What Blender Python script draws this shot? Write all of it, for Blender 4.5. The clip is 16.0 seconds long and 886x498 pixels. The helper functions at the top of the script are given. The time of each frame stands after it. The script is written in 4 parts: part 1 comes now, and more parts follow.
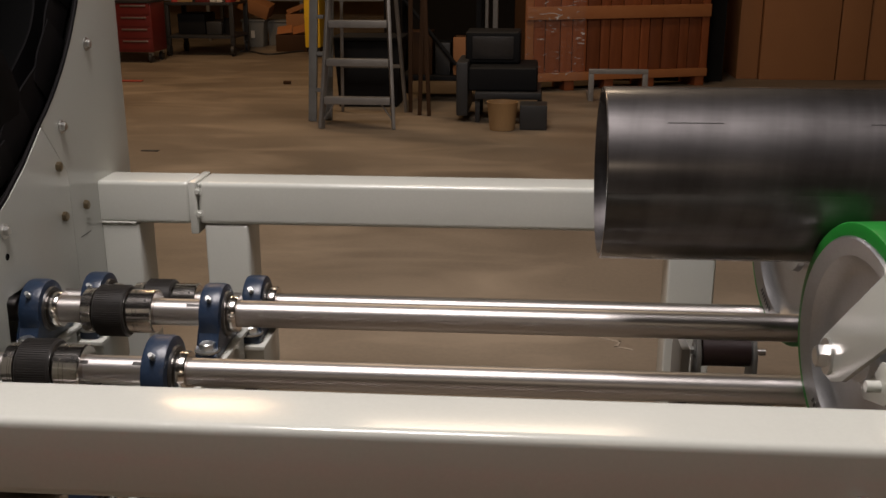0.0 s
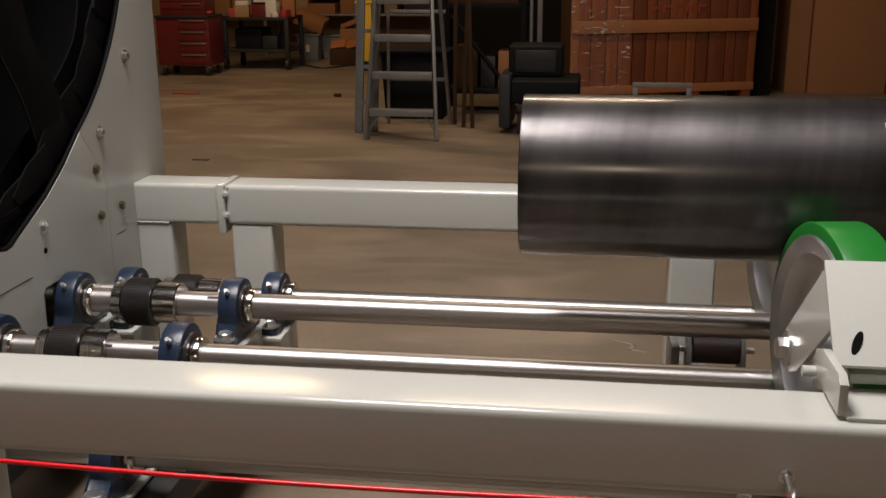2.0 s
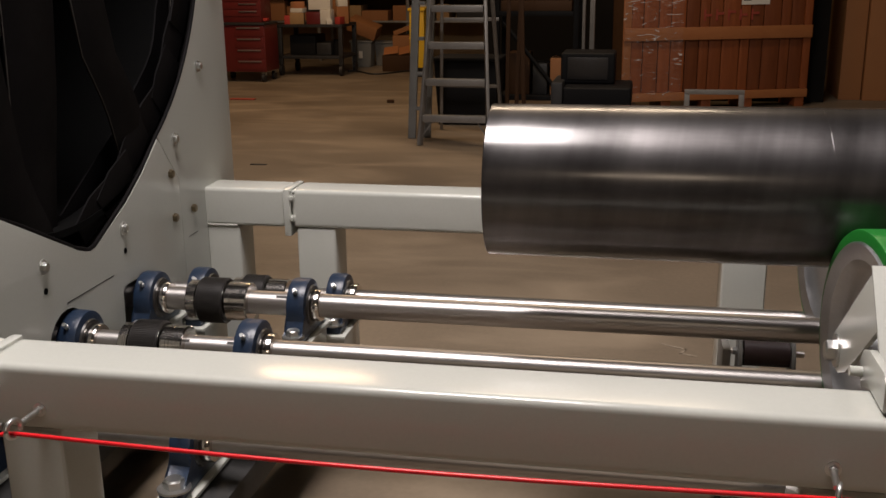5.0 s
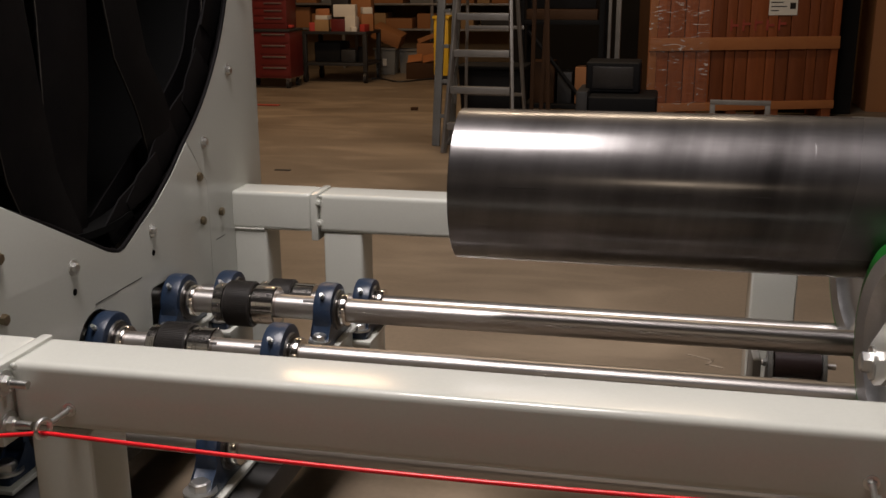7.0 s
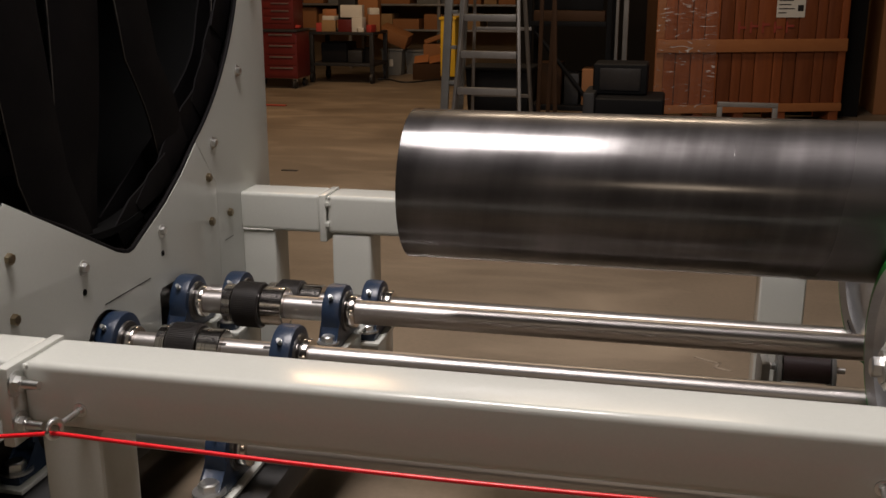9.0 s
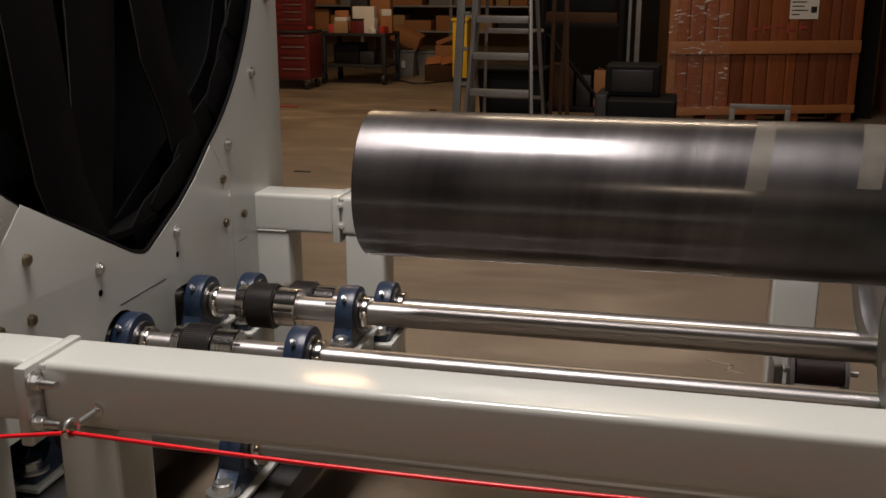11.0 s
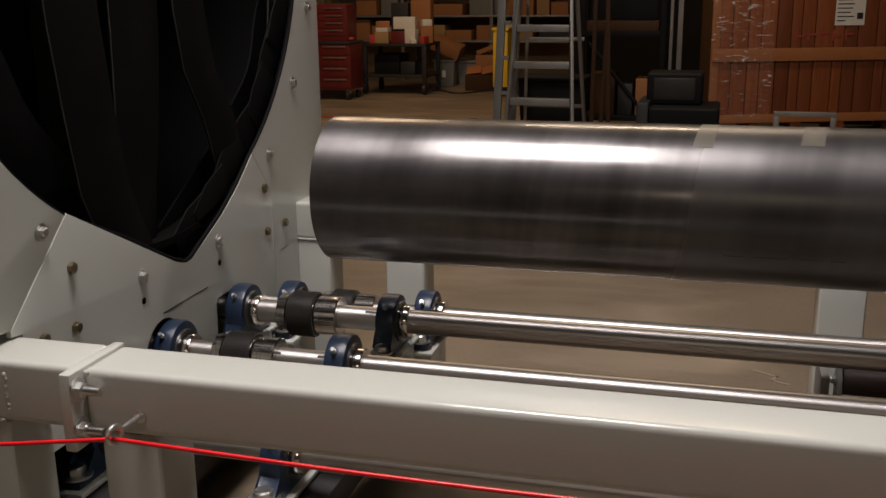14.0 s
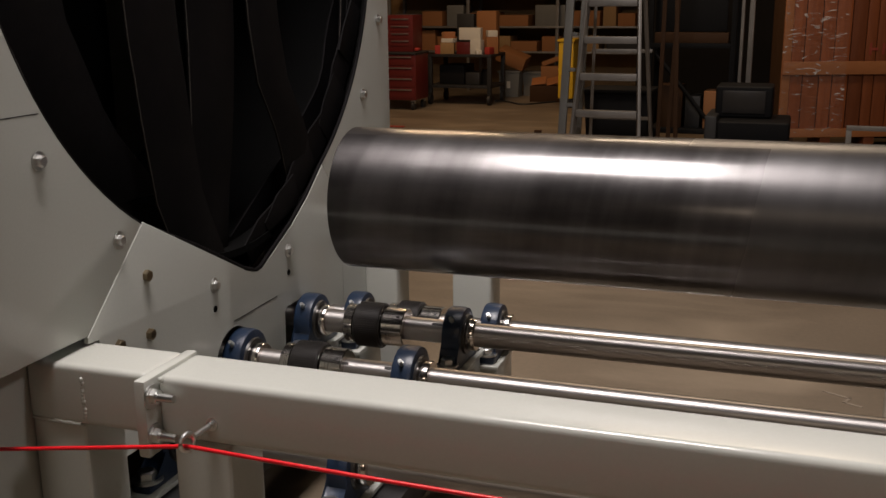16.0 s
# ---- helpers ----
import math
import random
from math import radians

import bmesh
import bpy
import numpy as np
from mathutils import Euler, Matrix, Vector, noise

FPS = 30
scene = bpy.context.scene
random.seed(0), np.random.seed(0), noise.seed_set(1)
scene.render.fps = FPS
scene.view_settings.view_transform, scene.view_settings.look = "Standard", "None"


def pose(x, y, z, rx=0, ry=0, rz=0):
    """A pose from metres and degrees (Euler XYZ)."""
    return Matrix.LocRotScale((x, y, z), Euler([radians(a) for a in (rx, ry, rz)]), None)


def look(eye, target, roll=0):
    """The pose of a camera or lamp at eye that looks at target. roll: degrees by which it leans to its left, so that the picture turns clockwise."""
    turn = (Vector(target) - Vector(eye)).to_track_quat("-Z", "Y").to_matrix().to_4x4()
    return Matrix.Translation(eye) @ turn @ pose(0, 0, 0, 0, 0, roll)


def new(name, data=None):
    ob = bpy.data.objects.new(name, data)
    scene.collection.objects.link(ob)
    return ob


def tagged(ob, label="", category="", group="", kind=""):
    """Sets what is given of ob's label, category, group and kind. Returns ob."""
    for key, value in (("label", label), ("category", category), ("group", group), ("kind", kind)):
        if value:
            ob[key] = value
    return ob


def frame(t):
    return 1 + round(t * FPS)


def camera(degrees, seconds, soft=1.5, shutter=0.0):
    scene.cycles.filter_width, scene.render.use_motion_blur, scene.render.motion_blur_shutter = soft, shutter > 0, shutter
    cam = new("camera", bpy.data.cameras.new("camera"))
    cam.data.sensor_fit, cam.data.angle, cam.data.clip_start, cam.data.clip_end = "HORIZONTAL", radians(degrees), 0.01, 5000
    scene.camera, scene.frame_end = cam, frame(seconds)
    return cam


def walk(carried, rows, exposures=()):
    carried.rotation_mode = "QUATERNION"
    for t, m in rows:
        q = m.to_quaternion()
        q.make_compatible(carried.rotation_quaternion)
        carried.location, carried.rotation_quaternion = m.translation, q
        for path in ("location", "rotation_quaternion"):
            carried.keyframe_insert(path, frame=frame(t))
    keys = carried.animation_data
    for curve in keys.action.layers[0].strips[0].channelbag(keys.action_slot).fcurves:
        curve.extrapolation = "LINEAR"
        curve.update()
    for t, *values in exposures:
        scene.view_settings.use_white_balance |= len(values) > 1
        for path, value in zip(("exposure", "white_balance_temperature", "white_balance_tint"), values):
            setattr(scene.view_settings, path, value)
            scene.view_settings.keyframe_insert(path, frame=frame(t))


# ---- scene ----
cam = camera(47.5, 16.0)
PATH = [
    (0, (-0.013, -0.109, 1.491), (-0.163, 1.8, 0.912), -0.1),
    (0.5, (0.054, -0.215, 1.504), (-0.172, 1.691, 0.942), 0.6),
    (1, (0.117, -0.262, 1.511), (-0.128, 1.644, 0.957), 0.9),
    (1.5, (0.142, -0.266, 1.505), (-0.115, 1.639, 0.952), 0.1),
    (2, (0.154, -0.263, 1.499), (-0.112, 1.641, 0.947), -0.4),
    (2.5, (0.149, -0.258, 1.502), (-0.116, 1.645, 0.947), -0.4),
    (3, (0.149, -0.262, 1.502), (-0.116, 1.641, 0.946), -0.4),
    (3.5, (0.148, -0.32, 1.515), (-0.127, 1.581, 0.958), -0.3),
    (4, (0.148, -0.37, 1.525), (-0.155, 1.528, 0.972), -0.4),
    (4.5, (0.145, -0.382, 1.528), (-0.191, 1.512, 0.981), -0.6),
    (7, (0.114, -0.375, 1.517), (-0.285, 1.513, 0.992), -0.2),
    (7.5, (0.111, -0.376, 1.518), (-0.289, 1.512, 0.994), -0.0),
    (8, (0.108, -0.376, 1.519), (-0.294, 1.512, 0.995), 0.0),
    (8.5, (0.105, -0.376, 1.52), (-0.3, 1.511, 0.996), 0.0),
    (11, (0.099, -0.387, 1.526), (-0.331, 1.495, 1.004), -0.0),
    (11.5, (0.1, -0.387, 1.527), (-0.338, 1.494, 1.007), -0.0),
    (12, (0.098, -0.385, 1.525), (-0.347, 1.495, 1.008), -0.0),
    (12.5, (0.096, -0.381, 1.524), (-0.358, 1.497, 1.01), -0.1),
    (13, (0.094, -0.38, 1.527), (-0.373, 1.496, 1.014), -0.1),
    (13.5, (0.097, -0.38, 1.521), (-0.39, 1.493, 1.014), -0.4),
    (14, (0.098, -0.381, 1.521), (-0.411, 1.486, 1.018), -0.6),
    (14.5, (0.094, -0.381, 1.522), (-0.438, 1.481, 1.022), -0.7),
    (15, (0.09, -0.38, 1.524), (-0.469, 1.475, 1.027), -0.8),
    (15.5, (0.09, -0.383, 1.528), (-0.502, 1.462, 1.035), -0.8),
    (16, (0.075, -0.381, 1.529), (-0.55, 1.456, 1.046), -0.5),
]
walk(cam, [(t, look(eye, target, roll)) for t, eye, target, roll in PATH], exposures=[(0.0, -0.08), (0.7, 0.0), (4.5, 0.0), (7.0, -0.06), (12.0, -0.14), (16.0, -0.16)])

# ---------- light ----------
world = bpy.data.worlds.new("hall_world")
scene.world = world
world.use_nodes = True
world.node_tree.nodes["Background"].inputs[0].default_value = (0.9, 0.8, 0.65, 1)
world.node_tree.nodes["Background"].inputs[1].default_value = 0.005


def ceiling_lamp(x, y, z, power, colour, sx=1.2, sy=0.35):
    data = bpy.data.lights.new("ceiling_lamp", "AREA")
    data.shape, data.size, data.size_y, data.energy, data.color = "RECTANGLE", sx, sy, power, colour
    ob = new("ceiling_lamp", data)
    ob.matrix_world = pose(x, y, z)
    return ob


NEUTRAL = (1.0, 0.915, 0.89)
LAMPS = [
    (-0.93, 1.35, 5.2, 298, NEUTRAL, 1.3, 2.0),
    (4.4, 1.7, 5.2, 72, NEUTRAL, 1.0, 0.4),
    (0.5, -8.5, 5.2, 95, (1.0, 0.78, 0.58), 1.0, 0.08),
    (-0.4, 8.3, 5.2, 102, (1.0, 0.77, 0.55), 2.6, 0.3),
    (-4.2, 10.8, 5.2, 128, (1.0, 0.66, 0.38), 1.8, 0.5),
]
for row in LAMPS:
    ceiling_lamp(*row)

# ---------- materials ----------


def mat(name, base, rough=0.5, metal=0.0, second=None, scale=6.0, amount=0.5, fine=80.0, bump=0.0, rough_var=0.1, stretch=(1, 1, 1), spec=0.5):
    """A surface with two scales of variation in colour and gloss, and a fine relief."""
    m = bpy.data.materials.new(name)
    m.use_nodes = True
    n, l = m.node_tree.nodes, m.node_tree.links
    b = n["Principled BSDF"]
    b.inputs["Metallic"].default_value = metal
    b.inputs["Specular IOR Level"].default_value = spec
    co = n.new("ShaderNodeTexCoord")
    mp = n.new("ShaderNodeMapping")
    mp.inputs["Scale"].default_value = stretch
    l.new(co.outputs["Object"], mp.inputs["Vector"])
    big = n.new("ShaderNodeTexNoise")
    big.inputs["Scale"].default_value, big.inputs["Detail"].default_value = scale, 6
    small = n.new("ShaderNodeTexNoise")
    small.inputs["Scale"].default_value, small.inputs["Detail"].default_value = fine, 4
    for t in (big, small):
        l.new(mp.outputs[0], t.inputs["Vector"])
    ramp = n.new("ShaderNodeValToRGB")
    ramp.color_ramp.elements[0].position, ramp.color_ramp.elements[1].position = 0.5 - 0.28, 0.5 + 0.28
    l.new(big.outputs[0], ramp.inputs[0])
    second = second or tuple(c * 0.7 for c in base)
    ramp.color_ramp.elements[0].color = (*second, 1)
    ramp.color_ramp.elements[1].color = (*base, 1)
    mix = n.new("ShaderNodeMix")
    mix.data_type, mix.blend_type = "RGBA", "MULTIPLY"
    mix.inputs[0].default_value = amount * 0.5
    l.new(ramp.outputs[0], mix.inputs[6])
    l.new(small.outputs[0], mix.inputs[7])
    keep = n.new("ShaderNodeMix")
    keep.data_type = "RGBA"
    keep.inputs[0].default_value = amount
    keep.inputs[6].default_value = (*base, 1)
    l.new(mix.outputs[2], keep.inputs[7])
    l.new(keep.outputs[2], b.inputs["Base Color"])
    rr = n.new("ShaderNodeMapRange")
    rr.inputs[3].default_value, rr.inputs[4].default_value = max(0.03, rough - rough_var), min(1, rough + rough_var)
    l.new(small.outputs[0] if rough_var < 0.055 else big.outputs[0], rr.inputs[0])
    l.new(rr.outputs[0], b.inputs["Roughness"])
    if bump:
        bp = n.new("ShaderNodeBump")
        bp.inputs["Strength"].default_value, bp.inputs["Distance"].default_value = bump, 0.002
        l.new(small.outputs[0], bp.inputs["Height"])
        l.new(bp.outputs[0], b.inputs["Normal"])
    return m


PAINT = mat("machine_grey_paint", (0.54, 0.55, 0.505), 0.18, 0, (0.5, 0.5, 0.46), 3, 0.4, 160, 0.012, 0.06)
STEEL = mat("ground_steel", (0.55, 0.525, 0.51), 0.42, 1, (0.42, 0.39, 0.37), 5, 0.6, 90, 0.02, 0.05, (0.6, 6, 6))
tg = STEEL.node_tree.nodes.new("ShaderNodeTangent")
tg.direction_type, tg.axis = "RADIAL", "X"
STEEL.node_tree.links.new(tg.outputs[0], STEEL.node_tree.nodes["Principled BSDF"].inputs["Tangent"])
STEEL.node_tree.nodes["Principled BSDF"].inputs["Anisotropic"].default_value = 0.5
STEEL.node_tree.nodes["Principled BSDF"].inputs["Anisotropic Rotation"].default_value = 0.25
HUB = mat("turned_steel", (0.74, 0.7, 0.66), 0.16, 1, (0.42, 0.39, 0.36), 9, 0.4, 120, 0.02, 0.05, (8, 1, 1))
BLACK_OX = mat("black_oxide", (0.028, 0.026, 0.026), 0.34, 0.3, (0.05, 0.045, 0.04), 20, 0.6, 200, 0.1, 0.1)
BLUE = mat("blue_cast_paint", (0.015, 0.032, 0.068), 0.36, 0, (0.009, 0.018, 0.04), 14, 0.7, 120, 0.35, 0.12)
ZINC = mat("zinc_plated", (0.7, 0.7, 0.68), 0.33, 1, (0.6, 0.6, 0.59), 40, 0.25, 300, 0.05, 0.08)
BRASS = mat("yellow_zinc", (0.26, 0.225, 0.16), 0.33, 1, (0.3, 0.2, 0.1), 60, 0.6, 300, 0.05, 0.1)
DARK = mat("dark_steel", (0.034, 0.033, 0.033), 0.5, 0.2, (0.02, 0.02, 0.02), 8, 0.6, 90, 0.1, 0.12)
# shade inside the head and in small holes, given as a near-black colour
HOLLOW = mat("hollow_shade", (0.006, 0.006, 0.006), 0.8, 0, (0.004, 0.004, 0.004), 4, 0.5, 40, 0, 0.05, spec=0.03)
RUBBER = mat("black_rubber", (0.0042, 0.0038, 0.0043), 0.66, 0, (0.01, 0.0085, 0.009), 5, 0.9, 45, 0.25, 0.14, spec=0.08)
GREEN = mat("green_polyurethane", (0.012, 0.2, 0.022), 0.42, 0, (0.012, 0.15, 0.022), 12, 0.5, 120, 0.05, 0.1)
ALU = mat("cast_aluminium", (0.62, 0.62, 0.63), 0.38, 1, (0.45, 0.45, 0.46), 12, 0.6, 150, 0.15, 0.12)
CORD = mat("red_cord", (0.75, 0.012, 0.02), 0.32, 0, (0.6, 0.01, 0.015), 40, 0.4, 300, 0.05, 0.05)
LADDER = mat("ladder_aluminium", (0.32, 0.305, 0.285), 0.45, 0.5, (0.17, 0.16, 0.15), 7, 0.6, 80, 0.1, 0.1)


def by_piece(m, low, high):
    """Lets each piece of a material differ a little in tone."""
    n, l = m.node_tree.nodes, m.node_tree.links
    b = n["Principled BSDF"]
    old = b.inputs["Base Color"].links[0].from_socket
    info = n.new("ShaderNodeObjectInfo")
    rg = n.new("ShaderNodeMapRange")
    rg.inputs[3].default_value, rg.inputs[4].default_value = low, high
    l.new(info.outputs["Random"], rg.inputs[0])
    sc = n.new("ShaderNodeVectorMath")
    sc.operation = "SCALE"
    l.new(old, sc.inputs[0])
    l.new(rg.outputs[0], sc.inputs[3])
    l.new(sc.outputs[0], b.inputs["Base Color"])
    return m


PINE = by_piece(mat("pine_boards", (0.36, 0.1, 0.026), 0.5, 0, (0.2, 0.05, 0.015), 5, 0.8, 60, 0.2, 0.12, (5, 5, 0.6)), 0.62, 1.25)
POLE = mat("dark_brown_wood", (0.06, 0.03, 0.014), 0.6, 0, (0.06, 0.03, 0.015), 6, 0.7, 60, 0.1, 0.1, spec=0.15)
SOOT = mat("dull_black_plastic", (0.009, 0.009, 0.01), 0.65, 0, (0.006, 0.006, 0.006), 6, 0.6, 60, 0.1, 0.1, spec=0.15)
# near-black colour that holds the gloom behind the stored goods
GLOOM = mat("partition_gloom", (0.012, 0.0105, 0.009), 0.85, 0, (0.007, 0.006, 0.0055), 1, 0.6, 20, 0.05, 0.05, spec=0.1)
BATTEN = mat("pale_pine_battens", (0.42, 0.16, 0.05), 0.55, 0, (0.33, 0.11, 0.035), 4, 0.7, 60, 0.2, 0.12, (0.6, 5, 5))
CARD = mat("cardboard", (0.34, 0.145, 0.05), 0.75, 0, (0.29, 0.115, 0.038), 3, 0.6, 90, 0.1, 0.06)
RED = mat("red_enamel", (0.15, 0.015, 0.012), 0.42, 0, (0.09, 0.011, 0.01), 6, 0.6, 80, 0.05, 0.1)
YELLOW = mat("yellow_plastic", (0.8, 0.5, 0.02), 0.45, 0, (0.65, 0.4, 0.02), 5, 0.5, 60, 0.05, 0.1)
GREYP = mat("grey_plastic", (0.2, 0.2, 0.19), 0.5, 0, (0.14, 0.14, 0.13), 6, 0.6, 60, 0.05, 0.1)
WHITEP = mat("pale_card", (0.7, 0.67, 0.6), 0.6, 0, (0.6, 0.56, 0.5), 8, 0.4, 60, 0.0, 0.05)
TAN = mat("tan_wall_panel", (0.4, 0.24, 0.1), 0.7, 0, (0.26, 0.16, 0.08), 1.2, 0.7, 30, 0.05, 0.08, (3, 3, 0.3))
WALLM = mat("hall_wall_paint", (0.12, 0.11, 0.1), 0.7, 0, (0.09, 0.08, 0.075), 0.8, 0.7, 20, 0.05, 0.08)
ROOFM = mat("roof_decking", (0.06, 0.057, 0.054), 0.7, 0, (0.04, 0.04, 0.04), 0.6, 0.6, 20, 0.0, 0.05)
ROLLER = mat("dark_red_roller", (0.022, 0.007, 0.008), 0.5, 0, (0.012, 0.006, 0.006), 20, 0.6, 120, 0.05, 0.1)
INK = mat("red_ink", (0.36, 0.04, 0.025), 0.7, 0, (0.33, 0.08, 0.04), 30, 0.8, 90, 0, 0.05)
FRAY = mat("frayed_rubber_edge", (0.09, 0.075, 0.06), 0.7, 0, (0.02, 0.018, 0.016), 14, 0.9, 90, 0, 0.05)
SCARLET = mat("scarlet_cloth", (0.5, 0.045, 0.03), 0.7, 0, (0.3, 0.025, 0.02), 20, 0.7, 90, 0.3, 0.06)
CHALK = mat("pale_floor_scuff", (0.34, 0.28, 0.21), 0.8, 0, (0.24, 0.19, 0.14), 30, 0.8, 120, 0.1, 0.05)
TAPE = mat("masking_tape", (0.15, 0.135, 0.11), 0.36, 0.2, (0.07, 0.063, 0.052), 20, 0.6, 120, 0.05, 0.08)


def floor_material():
    m = mat("worn_concrete", (0.235, 0.182, 0.128), 0.5, 0, (0.115, 0.087, 0.06), 1.1, 0.8, 45, 0.12, 0.14)
    n, l = m.node_tree.nodes, m.node_tree.links
    b = n["Principled BSDF"]
    old = b.inputs["Base Color"].links[0].from_socket
    co = n.new("ShaderNodeTexCoord")
    mp = n.new("ShaderNodeMapping")
    mp.inputs["Scale"].default_value = (0.7, 1.5, 1)
    mp.inputs["Rotation"].default_value = (0, 0, 0.5)
    l.new(co.outputs["Object"], mp.inputs["Vector"])
    sc = n.new("ShaderNodeTexNoise")
    sc.inputs["Scale"].default_value, sc.inputs["Detail"].default_value, sc.inputs["Distortion"].default_value = 1.5, 11, 0.6
    l.new(mp.outputs[0], sc.inputs["Vector"])
    r = n.new("ShaderNodeValToRGB")
    r.color_ramp.elements[0].position, r.color_ramp.elements[1].position = 0.46, 0.8
    r.color_ramp.elements[0].color, r.color_ramp.elements[1].color = (0, 0, 0, 1), (1, 1, 1, 1)
    l.new(sc.outputs[0], r.inputs[0])
    mx = n.new("ShaderNodeMix")
    mx.data_type = "RGBA"
    l.new(r.outputs[0], mx.inputs[0])
    l.new(old, mx.inputs[6])
    mx.inputs[7].default_value = (0.295, 0.232, 0.165, 1)
    l.new(mx.outputs[2], b.inputs["Base Color"])
    return m


CONCRETE = floor_material()


def pipe_material():
    """Mill-scaled, dark grey steel with helical bands and lengthwise streaks, in the pipe's own space (axis along x)."""
    m = bpy.data.materials.new("mill_scale_steel")
    m.use_nodes = True
    n, l = m.node_tree.nodes, m.node_tree.links
    b = n["Principled BSDF"]
    b.inputs["Metallic"].default_value = 0.88
    b.inputs["Specular IOR Level"].default_value = 0.3
    b.inputs["Anisotropic"].default_value = 0.5
    b.inputs["Anisotropic Rotation"].default_value = 0.25
    round_ = n.new("ShaderNodeTangent")
    round_.direction_type, round_.axis = "RADIAL", "X"
    l.new(round_.outputs[0], b.inputs["Tangent"])
    b.inputs["Coat Weight"].default_value = 1.0
    b.inputs["Coat Roughness"].default_value = 0.29
    b.inputs["Coat IOR"].default_value = 1.6
    co = n.new("ShaderNodeTexCoord")
    sep = n.new("ShaderNodeSeparateXYZ")
    l.new(co.outputs["Object"], sep.inputs[0])
    ang = n.new("ShaderNodeMath")
    ang.operation = "ARCTAN2"
    l.new(sep.outputs["Z"], ang.inputs[0])
    l.new(sep.outputs["Y"], ang.inputs[1])
    hel = n.new("ShaderNodeMath")
    hel.operation = "MULTIPLY_ADD"
    hel.inputs[1].default_value = 0.03
    l.new(ang.outputs[0], hel.inputs[0])
    l.new(sep.outputs["X"], hel.inputs[2])

    def bands(scale, source, detail=3.0):
        t = n.new("ShaderNodeTexNoise")
        t.noise_dimensions = "1D"
        t.inputs["Scale"].default_value, t.inputs["Detail"].default_value = scale, detail
        l.new(source.outputs[0], t.inputs["W"])
        return t

    wide, thin = bands(4.5, hel), bands(30, hel)
    blot = n.new("ShaderNodeTexNoise")
    blot.inputs["Scale"].default_value, blot.inputs["Detail"].default_value = 5, 8
    l.new(co.outputs["Object"], blot.inputs["Vector"])
    grain = n.new("ShaderNodeTexNoise")
    mp = n.new("ShaderNodeMapping")
    mp.inputs["Scale"].default_value = (1.5, 12, 12)
    l.new(co.outputs["Object"], mp.inputs[0])
    l.new(mp.outputs[0], grain.inputs["Vector"])
    grain.inputs["Scale"].default_value, grain.inputs["Detail"].default_value = 9, 6
    s1 = n.new("ShaderNodeMath")
    s1.operation = "ADD"
    l.new(wide.outputs[0], s1.inputs[0])
    l.new(blot.outputs[0], s1.inputs[1])
    s2 = n.new("ShaderNodeMath")
    s2.operation = "MULTIPLY_ADD"
    s2.inputs[1].default_value = 0.18
    l.new(thin.outputs[0], s2.inputs[0])
    l.new(s1.outputs[0], s2.inputs[2])
    r = n.new("ShaderNodeMapRange")
    r.inputs[1].default_value, r.inputs[2].default_value = 0.66, 1.5
    l.new(s2.outputs[0], r.inputs[0])
    ramp = n.new("ShaderNodeValToRGB")
    ramp.color_ramp.elements[0].color, ramp.color_ramp.elements[1].color = (0.009, 0.0078, 0.0074, 1), (0.14, 0.131, 0.132, 1)
    l.new(r.outputs[0], ramp.inputs[0])
    mix = n.new("ShaderNodeMix")
    mix.data_type, mix.blend_type = "RGBA", "OVERLAY"
    mix.inputs[0].default_value = 0.15
    l.new(ramp.outputs[0], mix.inputs[6])
    l.new(grain.outputs[0], mix.inputs[7])
    tone = n.new("ShaderNodeMapRange")
    tone.inputs[1].default_value, tone.inputs[2].default_value = 0.96, 0.99
    tone.inputs[3].default_value, tone.inputs[4].default_value = 0.0, 0.3
    l.new(hel.outputs[0], tone.inputs[0])
    dk = n.new("ShaderNodeMix")
    dk.data_type = "RGBA"
    dk.inputs[7].default_value = (0.04, 0.036, 0.038, 1)
    l.new(tone.outputs[0], dk.inputs[0])
    l.new(mix.outputs[2], dk.inputs[6])
    l.new(dk.outputs[2], b.inputs["Base Color"])
    rr = n.new("ShaderNodeMapRange")
    rr.inputs[3].default_value, rr.inputs[4].default_value = 0.52, 0.43
    l.new(r.outputs[0], rr.inputs[0])
    l.new(rr.outputs[0], b.inputs["Roughness"])
    cr = n.new("ShaderNodeMapRange")
    cr.inputs[1].default_value, cr.inputs[2].default_value = 0.1, 0.9
    cr.inputs[3].default_value, cr.inputs[4].default_value = 0.14, 0.25
    l.new(r.outputs[0], cr.inputs[0])
    dull = n.new("ShaderNodeMath")
    dull.operation = "MULTIPLY_ADD"
    dull.inputs[1].default_value = 0.5
    l.new(tone.outputs[0], dull.inputs[0])
    l.new(cr.outputs[0], dull.inputs[2])
    l.new(dull.outputs[0], b.inputs["Coat Roughness"])
    bp = n.new("ShaderNodeBump")
    bp.inputs["Strength"].default_value, bp.inputs["Distance"].default_value = 0.015, 0.002
    l.new(grain.outputs[0], bp.inputs["Height"])
    l.new(bp.outputs[0], b.inputs["Normal"])
    return m


PIPE = pipe_material()


